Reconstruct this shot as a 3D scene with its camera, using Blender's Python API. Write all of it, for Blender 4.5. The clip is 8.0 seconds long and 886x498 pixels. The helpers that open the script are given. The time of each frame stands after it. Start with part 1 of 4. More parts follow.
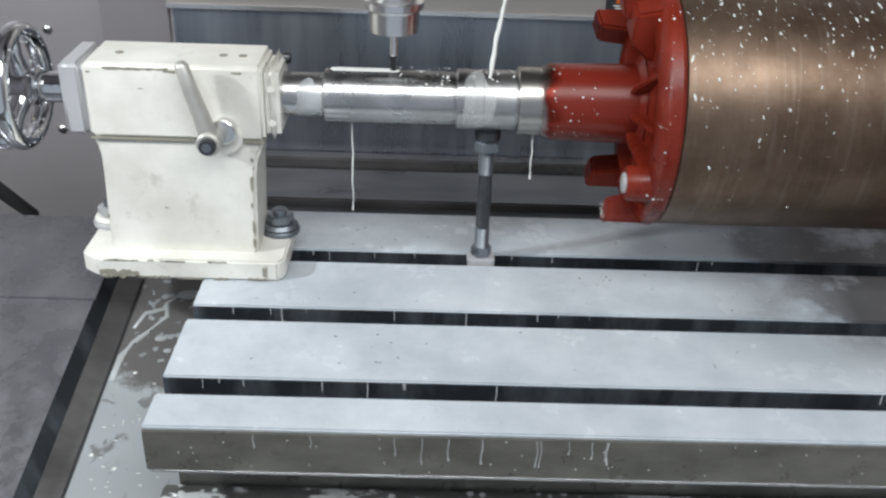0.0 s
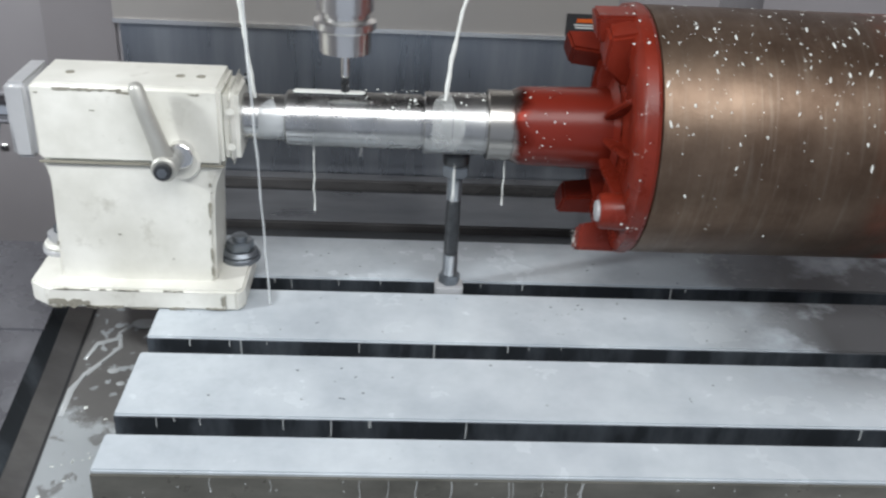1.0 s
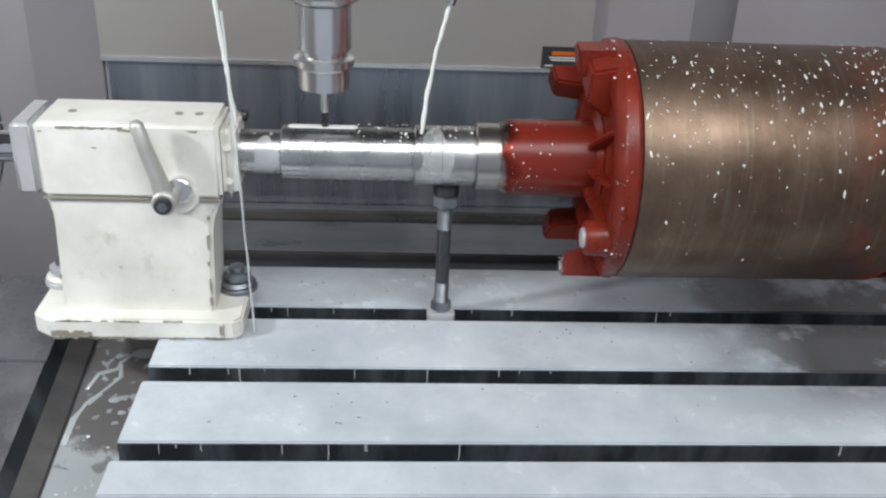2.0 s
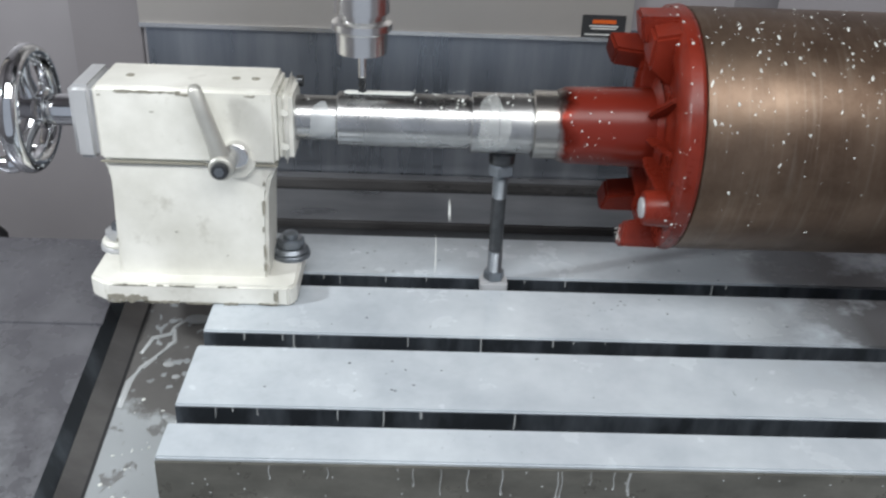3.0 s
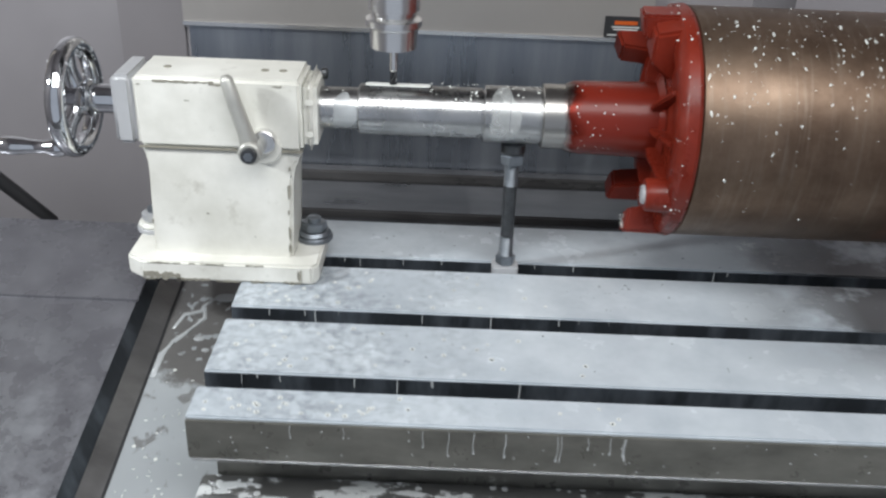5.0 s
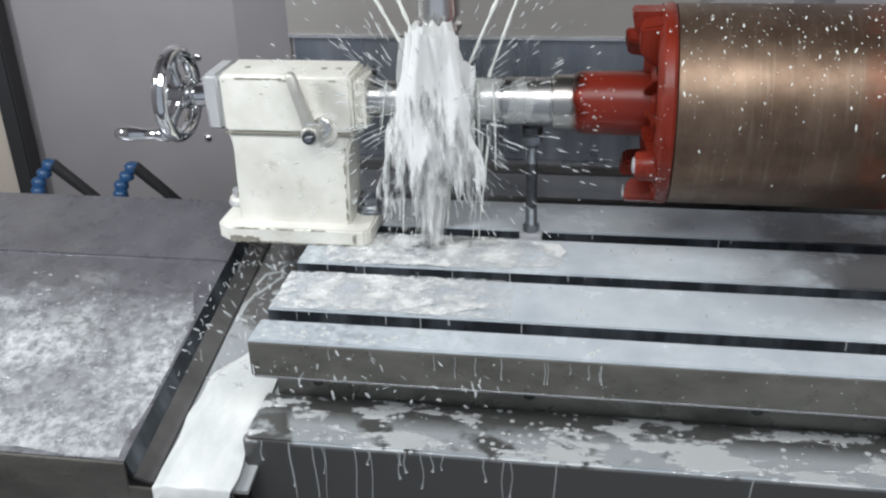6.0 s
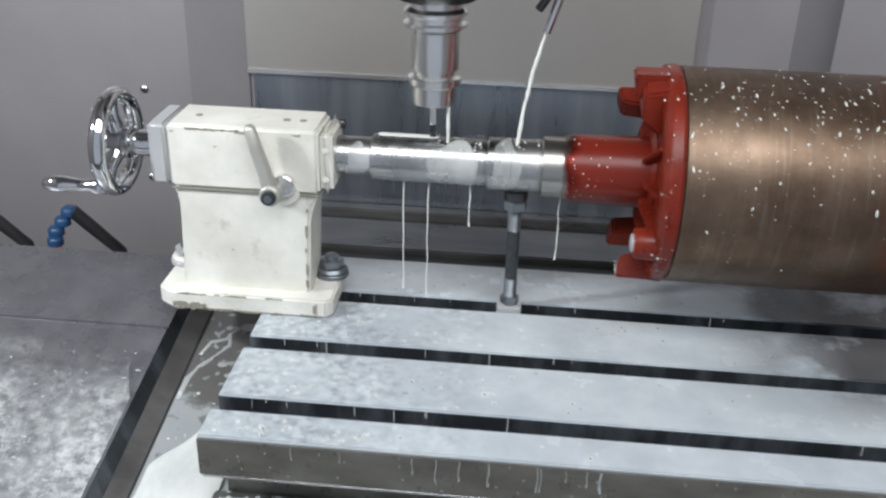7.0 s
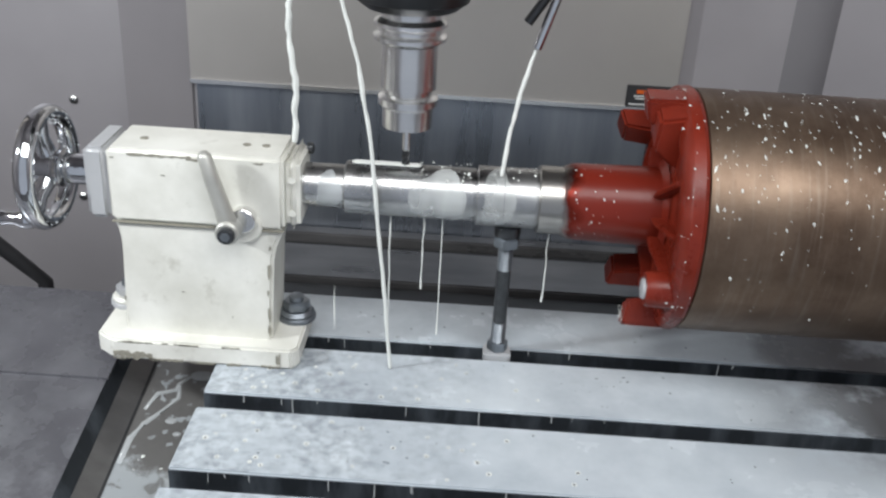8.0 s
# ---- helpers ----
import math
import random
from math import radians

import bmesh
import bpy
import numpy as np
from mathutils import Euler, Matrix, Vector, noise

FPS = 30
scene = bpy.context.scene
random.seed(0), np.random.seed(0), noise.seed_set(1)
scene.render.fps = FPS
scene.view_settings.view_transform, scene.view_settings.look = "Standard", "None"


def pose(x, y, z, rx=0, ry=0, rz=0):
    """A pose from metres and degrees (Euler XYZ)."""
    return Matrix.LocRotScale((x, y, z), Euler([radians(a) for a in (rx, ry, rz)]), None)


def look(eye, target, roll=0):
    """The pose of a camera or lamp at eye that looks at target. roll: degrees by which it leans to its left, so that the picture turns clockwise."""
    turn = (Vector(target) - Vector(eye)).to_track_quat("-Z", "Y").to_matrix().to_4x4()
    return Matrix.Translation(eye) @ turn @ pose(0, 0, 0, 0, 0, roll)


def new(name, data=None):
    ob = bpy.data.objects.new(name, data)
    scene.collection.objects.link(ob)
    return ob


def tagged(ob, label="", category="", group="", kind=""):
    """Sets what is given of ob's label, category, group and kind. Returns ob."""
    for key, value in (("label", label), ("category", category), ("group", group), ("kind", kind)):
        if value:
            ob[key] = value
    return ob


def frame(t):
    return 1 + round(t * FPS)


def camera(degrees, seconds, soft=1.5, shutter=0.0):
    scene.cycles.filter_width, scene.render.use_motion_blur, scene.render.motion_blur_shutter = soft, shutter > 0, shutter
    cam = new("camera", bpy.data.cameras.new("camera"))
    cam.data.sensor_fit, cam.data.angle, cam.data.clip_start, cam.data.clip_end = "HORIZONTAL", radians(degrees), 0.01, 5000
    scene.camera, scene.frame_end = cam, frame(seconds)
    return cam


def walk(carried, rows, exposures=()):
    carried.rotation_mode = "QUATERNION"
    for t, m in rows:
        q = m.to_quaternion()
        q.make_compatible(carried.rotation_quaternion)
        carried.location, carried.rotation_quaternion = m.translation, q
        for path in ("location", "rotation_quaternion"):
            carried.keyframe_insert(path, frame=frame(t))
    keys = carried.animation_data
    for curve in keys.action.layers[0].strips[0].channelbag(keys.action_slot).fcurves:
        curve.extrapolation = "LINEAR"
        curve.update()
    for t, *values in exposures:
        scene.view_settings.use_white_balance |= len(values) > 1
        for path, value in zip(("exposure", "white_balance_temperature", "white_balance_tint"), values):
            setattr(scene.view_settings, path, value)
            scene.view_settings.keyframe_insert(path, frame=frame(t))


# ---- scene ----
cam = camera(49.5, 8.0, soft=2.3, shutter=0.3)
# eye x, y, z and yaw, pitch, roll; the table's top front left corner lies at the origin at the start
ROWS = [
    (0, 0.1958, -0.5274, 0.4388, -1.12, -28.93, 2.08),
    (0.3, 0.1959, -0.5134, 0.4420, -0.03, -28.50, 2.19),
    (0.5, 0.2018, -0.5011, 0.4441, 0.03, -28.55, 2.02),
    (0.8, 0.2054, -0.4934, 0.4400, -1.67, -28.63, 2.22),
    (1, 0.2049, -0.4946, 0.4368, -3.48, -28.14, 3.25),
    (1.2, 0.2139, -0.4877, 0.4358, -4.98, -28.40, 3.52),
    (1.5, 0.2236, -0.5032, 0.4471, -5.24, -27.07, 3.29),
    (1.7, 0.2131, -0.5165, 0.4494, -4.78, -26.42, 3.14),
    (2.8, 0.2199, -0.5190, 0.4477, -2.29, -27.11, 1.97),
    (3, 0.2130, -0.5146, 0.4410, -1.75, -28.04, 2.39),
    (3.2, 0.2120, -0.5112, 0.4373, -1.26, -28.22, 2.46),
    (3.5, 0.2117, -0.5073, 0.4358, -1.41, -28.17, 2.40),
    (3.8, 0.2049, -0.5067, 0.4373, -1.48, -28.29, 2.53),
    (4, 0.2028, -0.5021, 0.4355, -0.98, -28.86, 2.52),
    (4.2, 0.2027, -0.5046, 0.4355, -1.23, -28.57, 2.48),
    (4.5, 0.2017, -0.5029, 0.4360, -1.33, -28.89, 2.58),
    (4.7, 0.1972, -0.5154, 0.4392, -1.01, -28.49, 2.15),
    (5.8, 0.3235, -0.7224, 0.4705, 7.94, -26.68, 0.14),
    (6, 0.3305, -0.7254, 0.4737, 9.92, -26.66, -1.94),
    (6.2, 0.3312, -0.7147, 0.4721, 9.79, -27.08, -1.34),
    (6.5, 0.3193, -0.7033, 0.4741, 6.76, -26.80, 0.28),
    (6.8, 0.2781, -0.6553, 0.4826, 5.04, -25.76, 1.18),
    (7, 0.2468, -0.6162, 0.4835, 4.63, -25.95, 1.75),
    (7.2, 0.2298, -0.5818, 0.4754, 4.06, -26.43, 2.05),
    (7.5, 0.2099, -0.5469, 0.4648, 1.65, -27.00, 2.51),
    (7.8, 0.2073, -0.5156, 0.4667, 0.17, -26.50, 3.05),
    (8, 0.2109, -0.5045, 0.4677, 0.85, -25.85, 3.42),
]
SLIDE = [(0, 0.0000), (0.5, 0.0064), (1, 0.0109), (1.5, 0.0160), (3, 0.0375), (3.5, 0.0444), (4, 0.0427), (4.5, 0.0354), (6, 0.0151), (6.5, 0.0078), (7, 0.0003), (7.5, 0.0025), (8, 0.0082)]


def eye_pose(x, y, z, yaw, pitch, roll):
    return pose(x, y, z, 0, 0, yaw) @ pose(0, 0, 0, 90 + pitch) @ pose(0, 0, 0, 0, 0, roll)


walk(cam, [(r[0], eye_pose(*r[1:])) for r in ROWS])

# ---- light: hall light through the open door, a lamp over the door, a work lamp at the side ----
world = bpy.data.worlds.new("hall")
world.use_nodes = True
scene.world = world
world.node_tree.nodes["Background"].inputs[0].default_value = (0.78, 0.86, 1.0, 1)
world.node_tree.nodes["Background"].inputs[1].default_value = 0.47
scene.view_settings.exposure = 0.0


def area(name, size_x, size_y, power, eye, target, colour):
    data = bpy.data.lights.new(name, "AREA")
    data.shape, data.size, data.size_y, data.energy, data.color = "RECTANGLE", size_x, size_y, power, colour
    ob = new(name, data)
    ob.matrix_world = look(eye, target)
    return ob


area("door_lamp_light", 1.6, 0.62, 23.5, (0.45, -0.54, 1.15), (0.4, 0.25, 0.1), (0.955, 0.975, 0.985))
area("work_lamp_light", 0.07, 0.07, 6.6, (-0.66, -0.10, 0.56), (0.3, 0.25, 0.05), (0.92, 0.97, 1.0))


# ---- materials ----
class Mat:
    """A node material with a few shortcuts."""

    def __init__(self, name, rough=0.5, metal=0.0, colour=(0.5, 0.5, 0.5)):
        self.m = bpy.data.materials.new(name)
        self.m.use_nodes = True
        self.t = self.m.node_tree
        self.b = self.t.nodes["Principled BSDF"]
        self.b.inputs["Roughness"].default_value = rough
        self.b.inputs["Metallic"].default_value = metal
        self.b.inputs["Base Color"].default_value = (*colour, 1)
        self.co = self.t.nodes.new("ShaderNodeTexCoord").outputs["Object"]

    def put(self, value, socket):
        if isinstance(value, (int, float)):
            socket.default_value = value
        elif isinstance(value, tuple):
            socket.default_value = (*value, 1) if len(value) == 3 and len(socket.default_value) == 4 else value
        else:
            self.t.links.new(value, socket)

    def mapped(self, scale):
        n = self.t.nodes.new("ShaderNodeMapping")
        n.inputs["Scale"].default_value = scale
        self.t.links.new(self.co, n.inputs[0])
        return n.outputs[0]

    def noise(self, scale, detail=4.0, rough=0.6, stretch=None):
        n = self.t.nodes.new("ShaderNodeTexNoise")
        n.inputs["Scale"].default_value, n.inputs["Detail"].default_value, n.inputs["Roughness"].default_value = scale, detail, rough
        self.t.links.new(self.mapped(stretch) if stretch else self.co, n.inputs["Vector"])
        return n.outputs["Fac"]

    def cells(self, scale, stretch=None):
        n = self.t.nodes.new("ShaderNodeTexVoronoi")
        n.inputs["Scale"].default_value = scale
        self.t.links.new(self.mapped(stretch) if stretch else self.co, n.inputs["Vector"])
        return n.outputs["Distance"]

    def ramp(self, fac, a, b, lo=0.0, hi=1.0):
        n = self.t.nodes.new("ShaderNodeMapRange")
        self.put(fac, n.inputs[0])
        for k, v in zip((1, 2, 3, 4), (a, b, lo, hi)):
            n.inputs[k].default_value = v
        return n.outputs[0]

    def mix(self, fac, a, b):
        n = self.t.nodes.new("ShaderNodeMix")
        n.data_type = "RGBA"
        self.put(fac, n.inputs[0])
        self.put(a, n.inputs[6])
        self.put(b, n.inputs[7])
        return n.outputs[2]

    def math(self, op, a, b=0.0):
        n = self.t.nodes.new("ShaderNodeMath")
        n.operation = op
        self.put(a, n.inputs[0])
        self.put(b, n.inputs[1])
        return n.outputs[0]

    def axis(self, k):
        n = self.t.nodes.new("ShaderNodeSeparateXYZ")
        self.t.links.new(self.co, n.inputs[0])
        return n.outputs[k]

    def colour(self, v):
        self.put(v, self.b.inputs["Base Color"])
        return self

    def rough(self, v):
        self.put(v, self.b.inputs["Roughness"])
        return self

    def bump(self, height, strength=0.3, distance=0.001):
        n = self.t.nodes.new("ShaderNodeBump")
        n.inputs["Strength"].default_value, n.inputs["Distance"].default_value = strength, distance
        self.put(height, n.inputs["Height"])
        self.t.links.new(n.outputs[0], self.b.inputs["Normal"])
        return self


def make_materials():
    M = {}
    # milky coolant film over ground cast iron
    m = Mat("coolant_film", 0.3)
    n, f = m.noise(9, 5, 0.62), m.noise(60, 3)
    thick = m.mix(m.ramp(n, 0.36, 0.66), (0.405, 0.445, 0.485), (0.565, 0.61, 0.645))
    speck = m.ramp(m.cells(120), 0.05, 0.12, 1.0, 0.0)
    gate = m.ramp(m.noise(7, 2), 0.54, 0.62)
    col = m.mix(m.math("MULTIPLY", speck, gate), thick, (0.22, 0.24, 0.26))
    spots = m.math("MULTIPLY", m.ramp(m.noise(55, 5, 0.7), 0.50, 0.62), m.ramp(m.math("ADD", m.axis(0), m.math("MULTIPLY", m.noise(12, 3), 0.2)), 0.34, 0.18))
    col = m.mix(m.math("MULTIPLY", spots, 0.10), col, (0.25, 0.275, 0.30))
    # bare iron patch, with the barrel's shadow and reflection painted in
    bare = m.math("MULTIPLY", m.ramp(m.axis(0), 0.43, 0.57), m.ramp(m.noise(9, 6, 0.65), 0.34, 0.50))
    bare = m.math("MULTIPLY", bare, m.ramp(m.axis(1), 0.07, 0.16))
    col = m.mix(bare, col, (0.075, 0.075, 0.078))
    m.colour(col).rough(m.ramp(m.noise(18, 4), 0.3, 0.7, 0.10, 0.32)).bump(m.math("ADD", f, speck), 0.10, 0.0008)
    M["film"] = m.m
    m = Mat("wet_cast_iron", 0.28, 0.35)
    n = m.noise(26, 6, 0.65, (0.4, 1, 1))
    m.colour(m.mix(m.ramp(n, 0.3, 0.7), (0.105, 0.104, 0.092), (0.225, 0.22, 0.195))).rough(m.ramp(m.noise(40, 4), 0.3, 0.7, 0.2, 0.5)).bump(m.noise(150, 4), 0.2, 0.0008)
    M["iron"] = m.m
    # iron of slots and gutter wall, coloured darker for the shade in them
    m = Mat("shaded_slot_iron", 0.3, 0.5)
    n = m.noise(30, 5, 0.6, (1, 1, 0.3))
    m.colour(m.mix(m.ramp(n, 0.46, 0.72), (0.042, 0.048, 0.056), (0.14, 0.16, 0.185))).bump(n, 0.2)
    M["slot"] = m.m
    # tray sheet with spilled coolant
    m = Mat("wet_tray_steel", 0.3, 0.45)
    n = m.noise(8, 6, 0.68)
    base = m.mix(m.ramp(m.noise(22, 5), 0.3, 0.7), (0.125, 0.124, 0.138), (0.182, 0.181, 0.197))
    foam = m.math("MULTIPLY", m.ramp(m.noise(15, 9, 0.78), 0.44, 0.60), m.ramp(m.axis(1), 0.20, 0.06, 0.04, 0.20))
    m.colour(m.mix(foam, base, (0.66, 0.69, 0.72))).rough(m.ramp(m.noise(30, 4), 0.3, 0.7, 0.14, 0.45)).bump(m.math("ADD", m.noise(70, 5), foam), 0.25, 0.001)
    M["tray"] = m.m
    m = Mat("gutter_steel", 0.25, 0.3)
    reach = m.math("ADD", m.axis(1), m.math("MULTIPLY", m.noise(24, 5, 0.65), 0.10))
    reach = m.math("ADD", reach, m.math("MULTIPLY", m.axis(0), 0.55))
    film = m.math("MULTIPLY", m.ramp(reach, 0.182, 0.166), m.ramp(m.noise(42, 4, 0.6, (1, 0.7, 1)), 0.385, 0.41, 0.25, 1.0))
    fleck = m.math("MULTIPLY", m.ramp(m.noise(95, 3, 0.5), 0.62, 0.65), m.ramp(m.noise(14, 2), 0.45, 0.52))
    wet = m.math("MAXIMUM", m.math("MULTIPLY", film, 0.85), m.math("MULTIPLY", fleck, 0.8))
    m.colour(m.mix(wet, m.mix(m.noise(25, 4), (0.115, 0.11, 0.105), (0.19, 0.185, 0.18)), (0.47, 0.50, 0.515))).rough(m.ramp(wet, 0, 1, 0.35, 0.18)).bump(m.math("ADD", m.noise(60, 4), wet), 0.22)
    M["gutter"] = m.m
    m = Mat("foamy_rail_iron", 0.22, 0.4)
    n = m.noise(34, 7, 0.68, (0.45, 1.0, 0.3))
    blob = m.math("MAXIMUM", m.ramp(n, 0.535, 0.565), m.math("MULTIPLY", m.ramp(m.cells(95), 0.30, 0.25, 0, 1), m.ramp(m.noise(14, 2), 0.46, 0.49)))
    blob = m.math("MULTIPLY", blob, m.ramp(m.axis(2), -0.086, -0.082))
    film = m.math("MULTIPLY", m.ramp(m.axis(1), 0.004, -0.018), m.ramp(m.noise(12, 4), 0.40, 0.46))
    film = m.math("MULTIPLY", film, m.ramp(m.axis(2), -0.086, -0.082))
    m.colour(m.mix(blob, m.mix(film, (0.115, 0.115, 0.112), (0.47, 0.50, 0.52)), (0.70, 0.725, 0.73))).rough(m.ramp(blob, 0, 1, 0.28, 0.14)).bump(blob, 0.5, 0.0012)
    M["rail"] = m.m
    # worn cream paint
    m = Mat("cream_paint", 0.38)
    n = m.noise(14, 5, 0.6)
    dirt = m.ramp(m.noise(35, 6, 0.7), 0.58, 0.74)
    col = m.mix(m.ramp(n, 0.35, 0.65), (0.62, 0.61, 0.55), (0.79, 0.78, 0.725))
    m.colour(m.mix(m.math("MULTIPLY", dirt, 0.6), col, (0.42, 0.40, 0.34))).rough(m.ramp(n, 0.3, 0.7, 0.24, 0.5)).bump(m.noise(90, 4), 0.14, 0.0006)
    M["cream"] = m.m
    m = Mat("chipped_primer", 0.6)
    m.colour(m.mix(m.noise(300, 3), (0.16, 0.15, 0.12), (0.38, 0.36, 0.30)))
    M["chip"] = m.m
    m = Mat("grey_plate_paint", 0.34, 0.1)
    m.colour(m.mix(m.noise(30, 5), (0.36, 0.365, 0.375), (0.50, 0.505, 0.515))).bump(m.noise(120, 3), 0.12)
    M["plate"] = m.m
    m = Mat("lever_steel", 0.42, 0.55)
    m.colour(m.mix(m.noise(45, 4), (0.42, 0.415, 0.38), (0.62, 0.615, 0.57)))
    M["lever"] = m.m
    m = Mat("chrome", 0.07, 1.0)
    m.colour(m.mix(m.noise(50, 4), (0.62, 0.63, 0.65), (0.86, 0.87, 0.88))).bump(m.noise(120, 3), 0.12, 0.001)
    M["chrome"] = m.m
    # turned steel
    m = Mat("turned_steel", 0.2, 1.0)
    ring = m.noise(420, 3, 0.6, (1, 0.02, 0.02))
    m.colour(m.mix(m.ramp(m.noise(30, 5), 0.3, 0.7), (0.36, 0.36, 0.355), (0.56, 0.56, 0.555))).rough(m.ramp(m.noise(24, 5), 0.3, 0.72, 0.2, 0.4)).bump(ring, 0.12, 0.0003)
    M["steel"] = m.m
    m = Mat("holder_steel", 0.26, 1.0)
    m.colour(m.mix(m.noise(40, 3), (0.74, 0.735, 0.725), (0.87, 0.865, 0.855))).bump(m.noise(700, 2, 0.5, (0.02, 0.02, 1)), 0.14, 0.0004)
    M["holder"] = m.m
    m = Mat("dark_spindle_steel", 0.3, 0.8, (0.06, 0.062, 0.065))
    m.bump(m.noise(200, 3), 0.1)
    M["dark"] = m.m
    m = Mat("black_oxide_bolt", 0.3, 0.7)
    m.colour(m.mix(m.noise(120, 4), (0.03, 0.032, 0.036), (0.12, 0.125, 0.13))).bump(m.noise(200, 3), 0.2)
    M["black"] = m.m
    m = Mat("threaded_steel", 0.38, 0.8)
    m.colour(m.mix(m.noise(60, 4), (0.13, 0.145, 0.165), (0.30, 0.325, 0.35)))
    M["thread"] = m.m
    # red primer, speckled
    m = Mat("red_oxide_paint", 0.33)
    n = m.noise(28, 5, 0.65)
    m.colour(m.mix(m.ramp(n, 0.3, 0.72), (0.115, 0.0125, 0.0065), (0.205, 0.022, 0.010))).rough(m.ramp(n, 0.3, 0.7, 0.2, 0.45)).bump(m.noise(140, 4), 0.25, 0.001)
    m.b.inputs["Specular IOR Level"].default_value = 0.3
    M["red"] = m.m
    m = Mat("red_paint_edge", 0.28, 0.6)
    edge = m.math("ADD", m.axis(0), m.math("MULTIPLY", m.noise(60, 4), 0.022))
    f = m.ramp(edge, 0.297, 0.313)
    m.colour(m.mix(m.ramp(f, 0, 0.5), (0.42, 0.405, 0.38), (0.150, 0.016, 0.0085))).bump(m.noise(100, 3), 0.15)
    m.put(m.ramp(f, 0.4, 1, 1.0, 0.0), m.b.inputs["Metallic"])
    m.b.inputs["Specular IOR Level"].default_value = 0.3
    M["red_edge"] = m.m
    # browned lamination barrel
    m = Mat("browned_lamination_steel", 0.4, 0.85)
    ring = m.noise(260, 4, 0.65, (1, 0.06, 0.06))
    blot = m.noise(13, 6, 0.66)
    col = m.mix(m.ramp(blot, 0.3, 0.7), (0.092, 0.056, 0.037), (0.225, 0.160, 0.115))
    col = m.mix(m.math("MULTIPLY", m.ramp(ring, 0.52, 0.72), 0.35), col, (0.29, 0.245, 0.20))
    redden = m.math("MULTIPLY", m.ramp(m.axis(0), 0.545, 0.60), m.ramp(m.noise(24, 5), 0.4, 0.6))
    col = m.mix(redden, col, (0.32, 0.07, 0.035))
    m.colour(col).rough(m.ramp(m.noise(55, 5, 0.7, (1, 0.3, 0.3)), 0.3, 0.7, 0.34, 0.48)).bump(m.math("ADD", ring, m.noise(330, 4, 0.75)), 0.34, 0.0005)
    M["barrel"] = m.m
    m = Mat("coolant", 0.2, 0, (0.72, 0.735, 0.70))
    m.b.inputs["Subsurface Weight"].default_value = 0.0
    M["coolant"] = m.m
    m = Mat("coolant_veil", 0.18, 0, (0.80, 0.825, 0.81))
    m.put(m.ramp(m.noise(40, 2, 0.4, (1, 1, 0.25)), 0.3, 0.65, 0.10, 0.46), m.b.inputs["Alpha"])
    M["veil"] = m.m
    m = Mat("ragged_coolant", 0.4, 0, (0.80, 0.81, 0.80))
    n = m.noise(34, 3, 0.5, (1, 1, 0.26))
    m.put(m.ramp(n, 0.40, 0.62, 0.0, 0.85), m.b.inputs["Alpha"])
    m.bump(n, 0.2, 0.002)
    M["ragged"] = m.m
    m = Mat("frayed_coolant", 0.3, 0, (0.74, 0.75, 0.74))
    n = m.noise(62, 4, 0.6, (1, 1, 0.22))
    m.put(m.ramp(m.math("ADD", n, m.math("MULTIPLY", m.math("SUBTRACT", m.axis(2), 0.125), 1.7)), 0.46, 0.58, 0.0, 0.95), m.b.inputs["Alpha"])
    m.bump(n, 0.3, 0.002)
    M["frayed"] = m.m
    m = Mat("thinned_film", 0.22, 0, (0.17, 0.19, 0.22))
    edge = m.ramp(m.math("ADD", m.axis(0), m.math("MULTIPLY", m.noise(14, 4), 0.22)), 0.36, 0.20)
    n = m.math("MULTIPLY", m.ramp(m.noise(95, 4, 0.6), 0.40, 0.66), m.ramp(m.noise(17, 4, 0.6), 0.36, 0.56, 0.25, 1.0))
    m.put(m.math("MULTIPLY", m.math("MULTIPLY", n, edge), 0.18), m.b.inputs["Alpha"])
    M["thinned"] = m.m
    m = Mat("churned_foam", 0.28, 0, (0.78, 0.80, 0.80))
    n = m.math("MULTIPLY", m.ramp(m.noise(75, 6, 0.72), 0.40, 0.60, 0.0, 1.0), m.ramp(m.noise(16, 4), 0.34, 0.54, 0.15, 1.0))
    edge = m.ramp(m.math("ADD", m.axis(0), m.math("MULTIPLY", m.noise(22, 5, 0.7), 0.22)), 0.385, 0.27)
    m.put(m.math("MULTIPLY", m.math("MULTIPLY", n, edge), 0.9), m.b.inputs["Alpha"])
    m.bump(m.noise(75, 6, 0.7), 0.35, 0.002)
    M["foam"] = m.m
    m = Mat("mottled_coolant", 0.3, 0, (0.70, 0.72, 0.735))
    n = m.math("MULTIPLY", m.ramp(m.noise(85, 6, 0.7), 0.36, 0.62, 0.2, 1.0), m.ramp(m.noise(9, 5), 0.30, 0.58, 0.2, 1.0))
    edge = m.math("ADD", m.axis(1), m.math("MULTIPLY", m.noise(16, 5, 0.7), 0.22))
    m.put(m.math("MULTIPLY", n, m.ramp(edge, 0.285, 0.19, 0.0, 0.80)), m.b.inputs["Alpha"])
    m.bump(m.noise(85, 6, 0.7), 0.25, 0.0015)
    M["mottle"] = m.m
    m = Mat("white_coolant", 0.22)
    m.colour(m.mix(m.ramp(m.noise(22, 5, 0.6, (1, 0.5, 0.5)), 0.35, 0.65), (0.56, 0.585, 0.58), (0.76, 0.775, 0.755))).bump(m.noise(45, 5), 0.25, 0.0015)
    M["white"] = m.m
    m = Mat("thin_coolant", 0.15, 0, (0.75, 0.78, 0.79))
    m.b.inputs["Alpha"].default_value = 0.42
    M["thin"] = m.m
    # sheet metal of the enclosure
    m = Mat("enclosure_paint", 0.40, 0.1)
    n = m.noise(3.0, 4, 0.55)
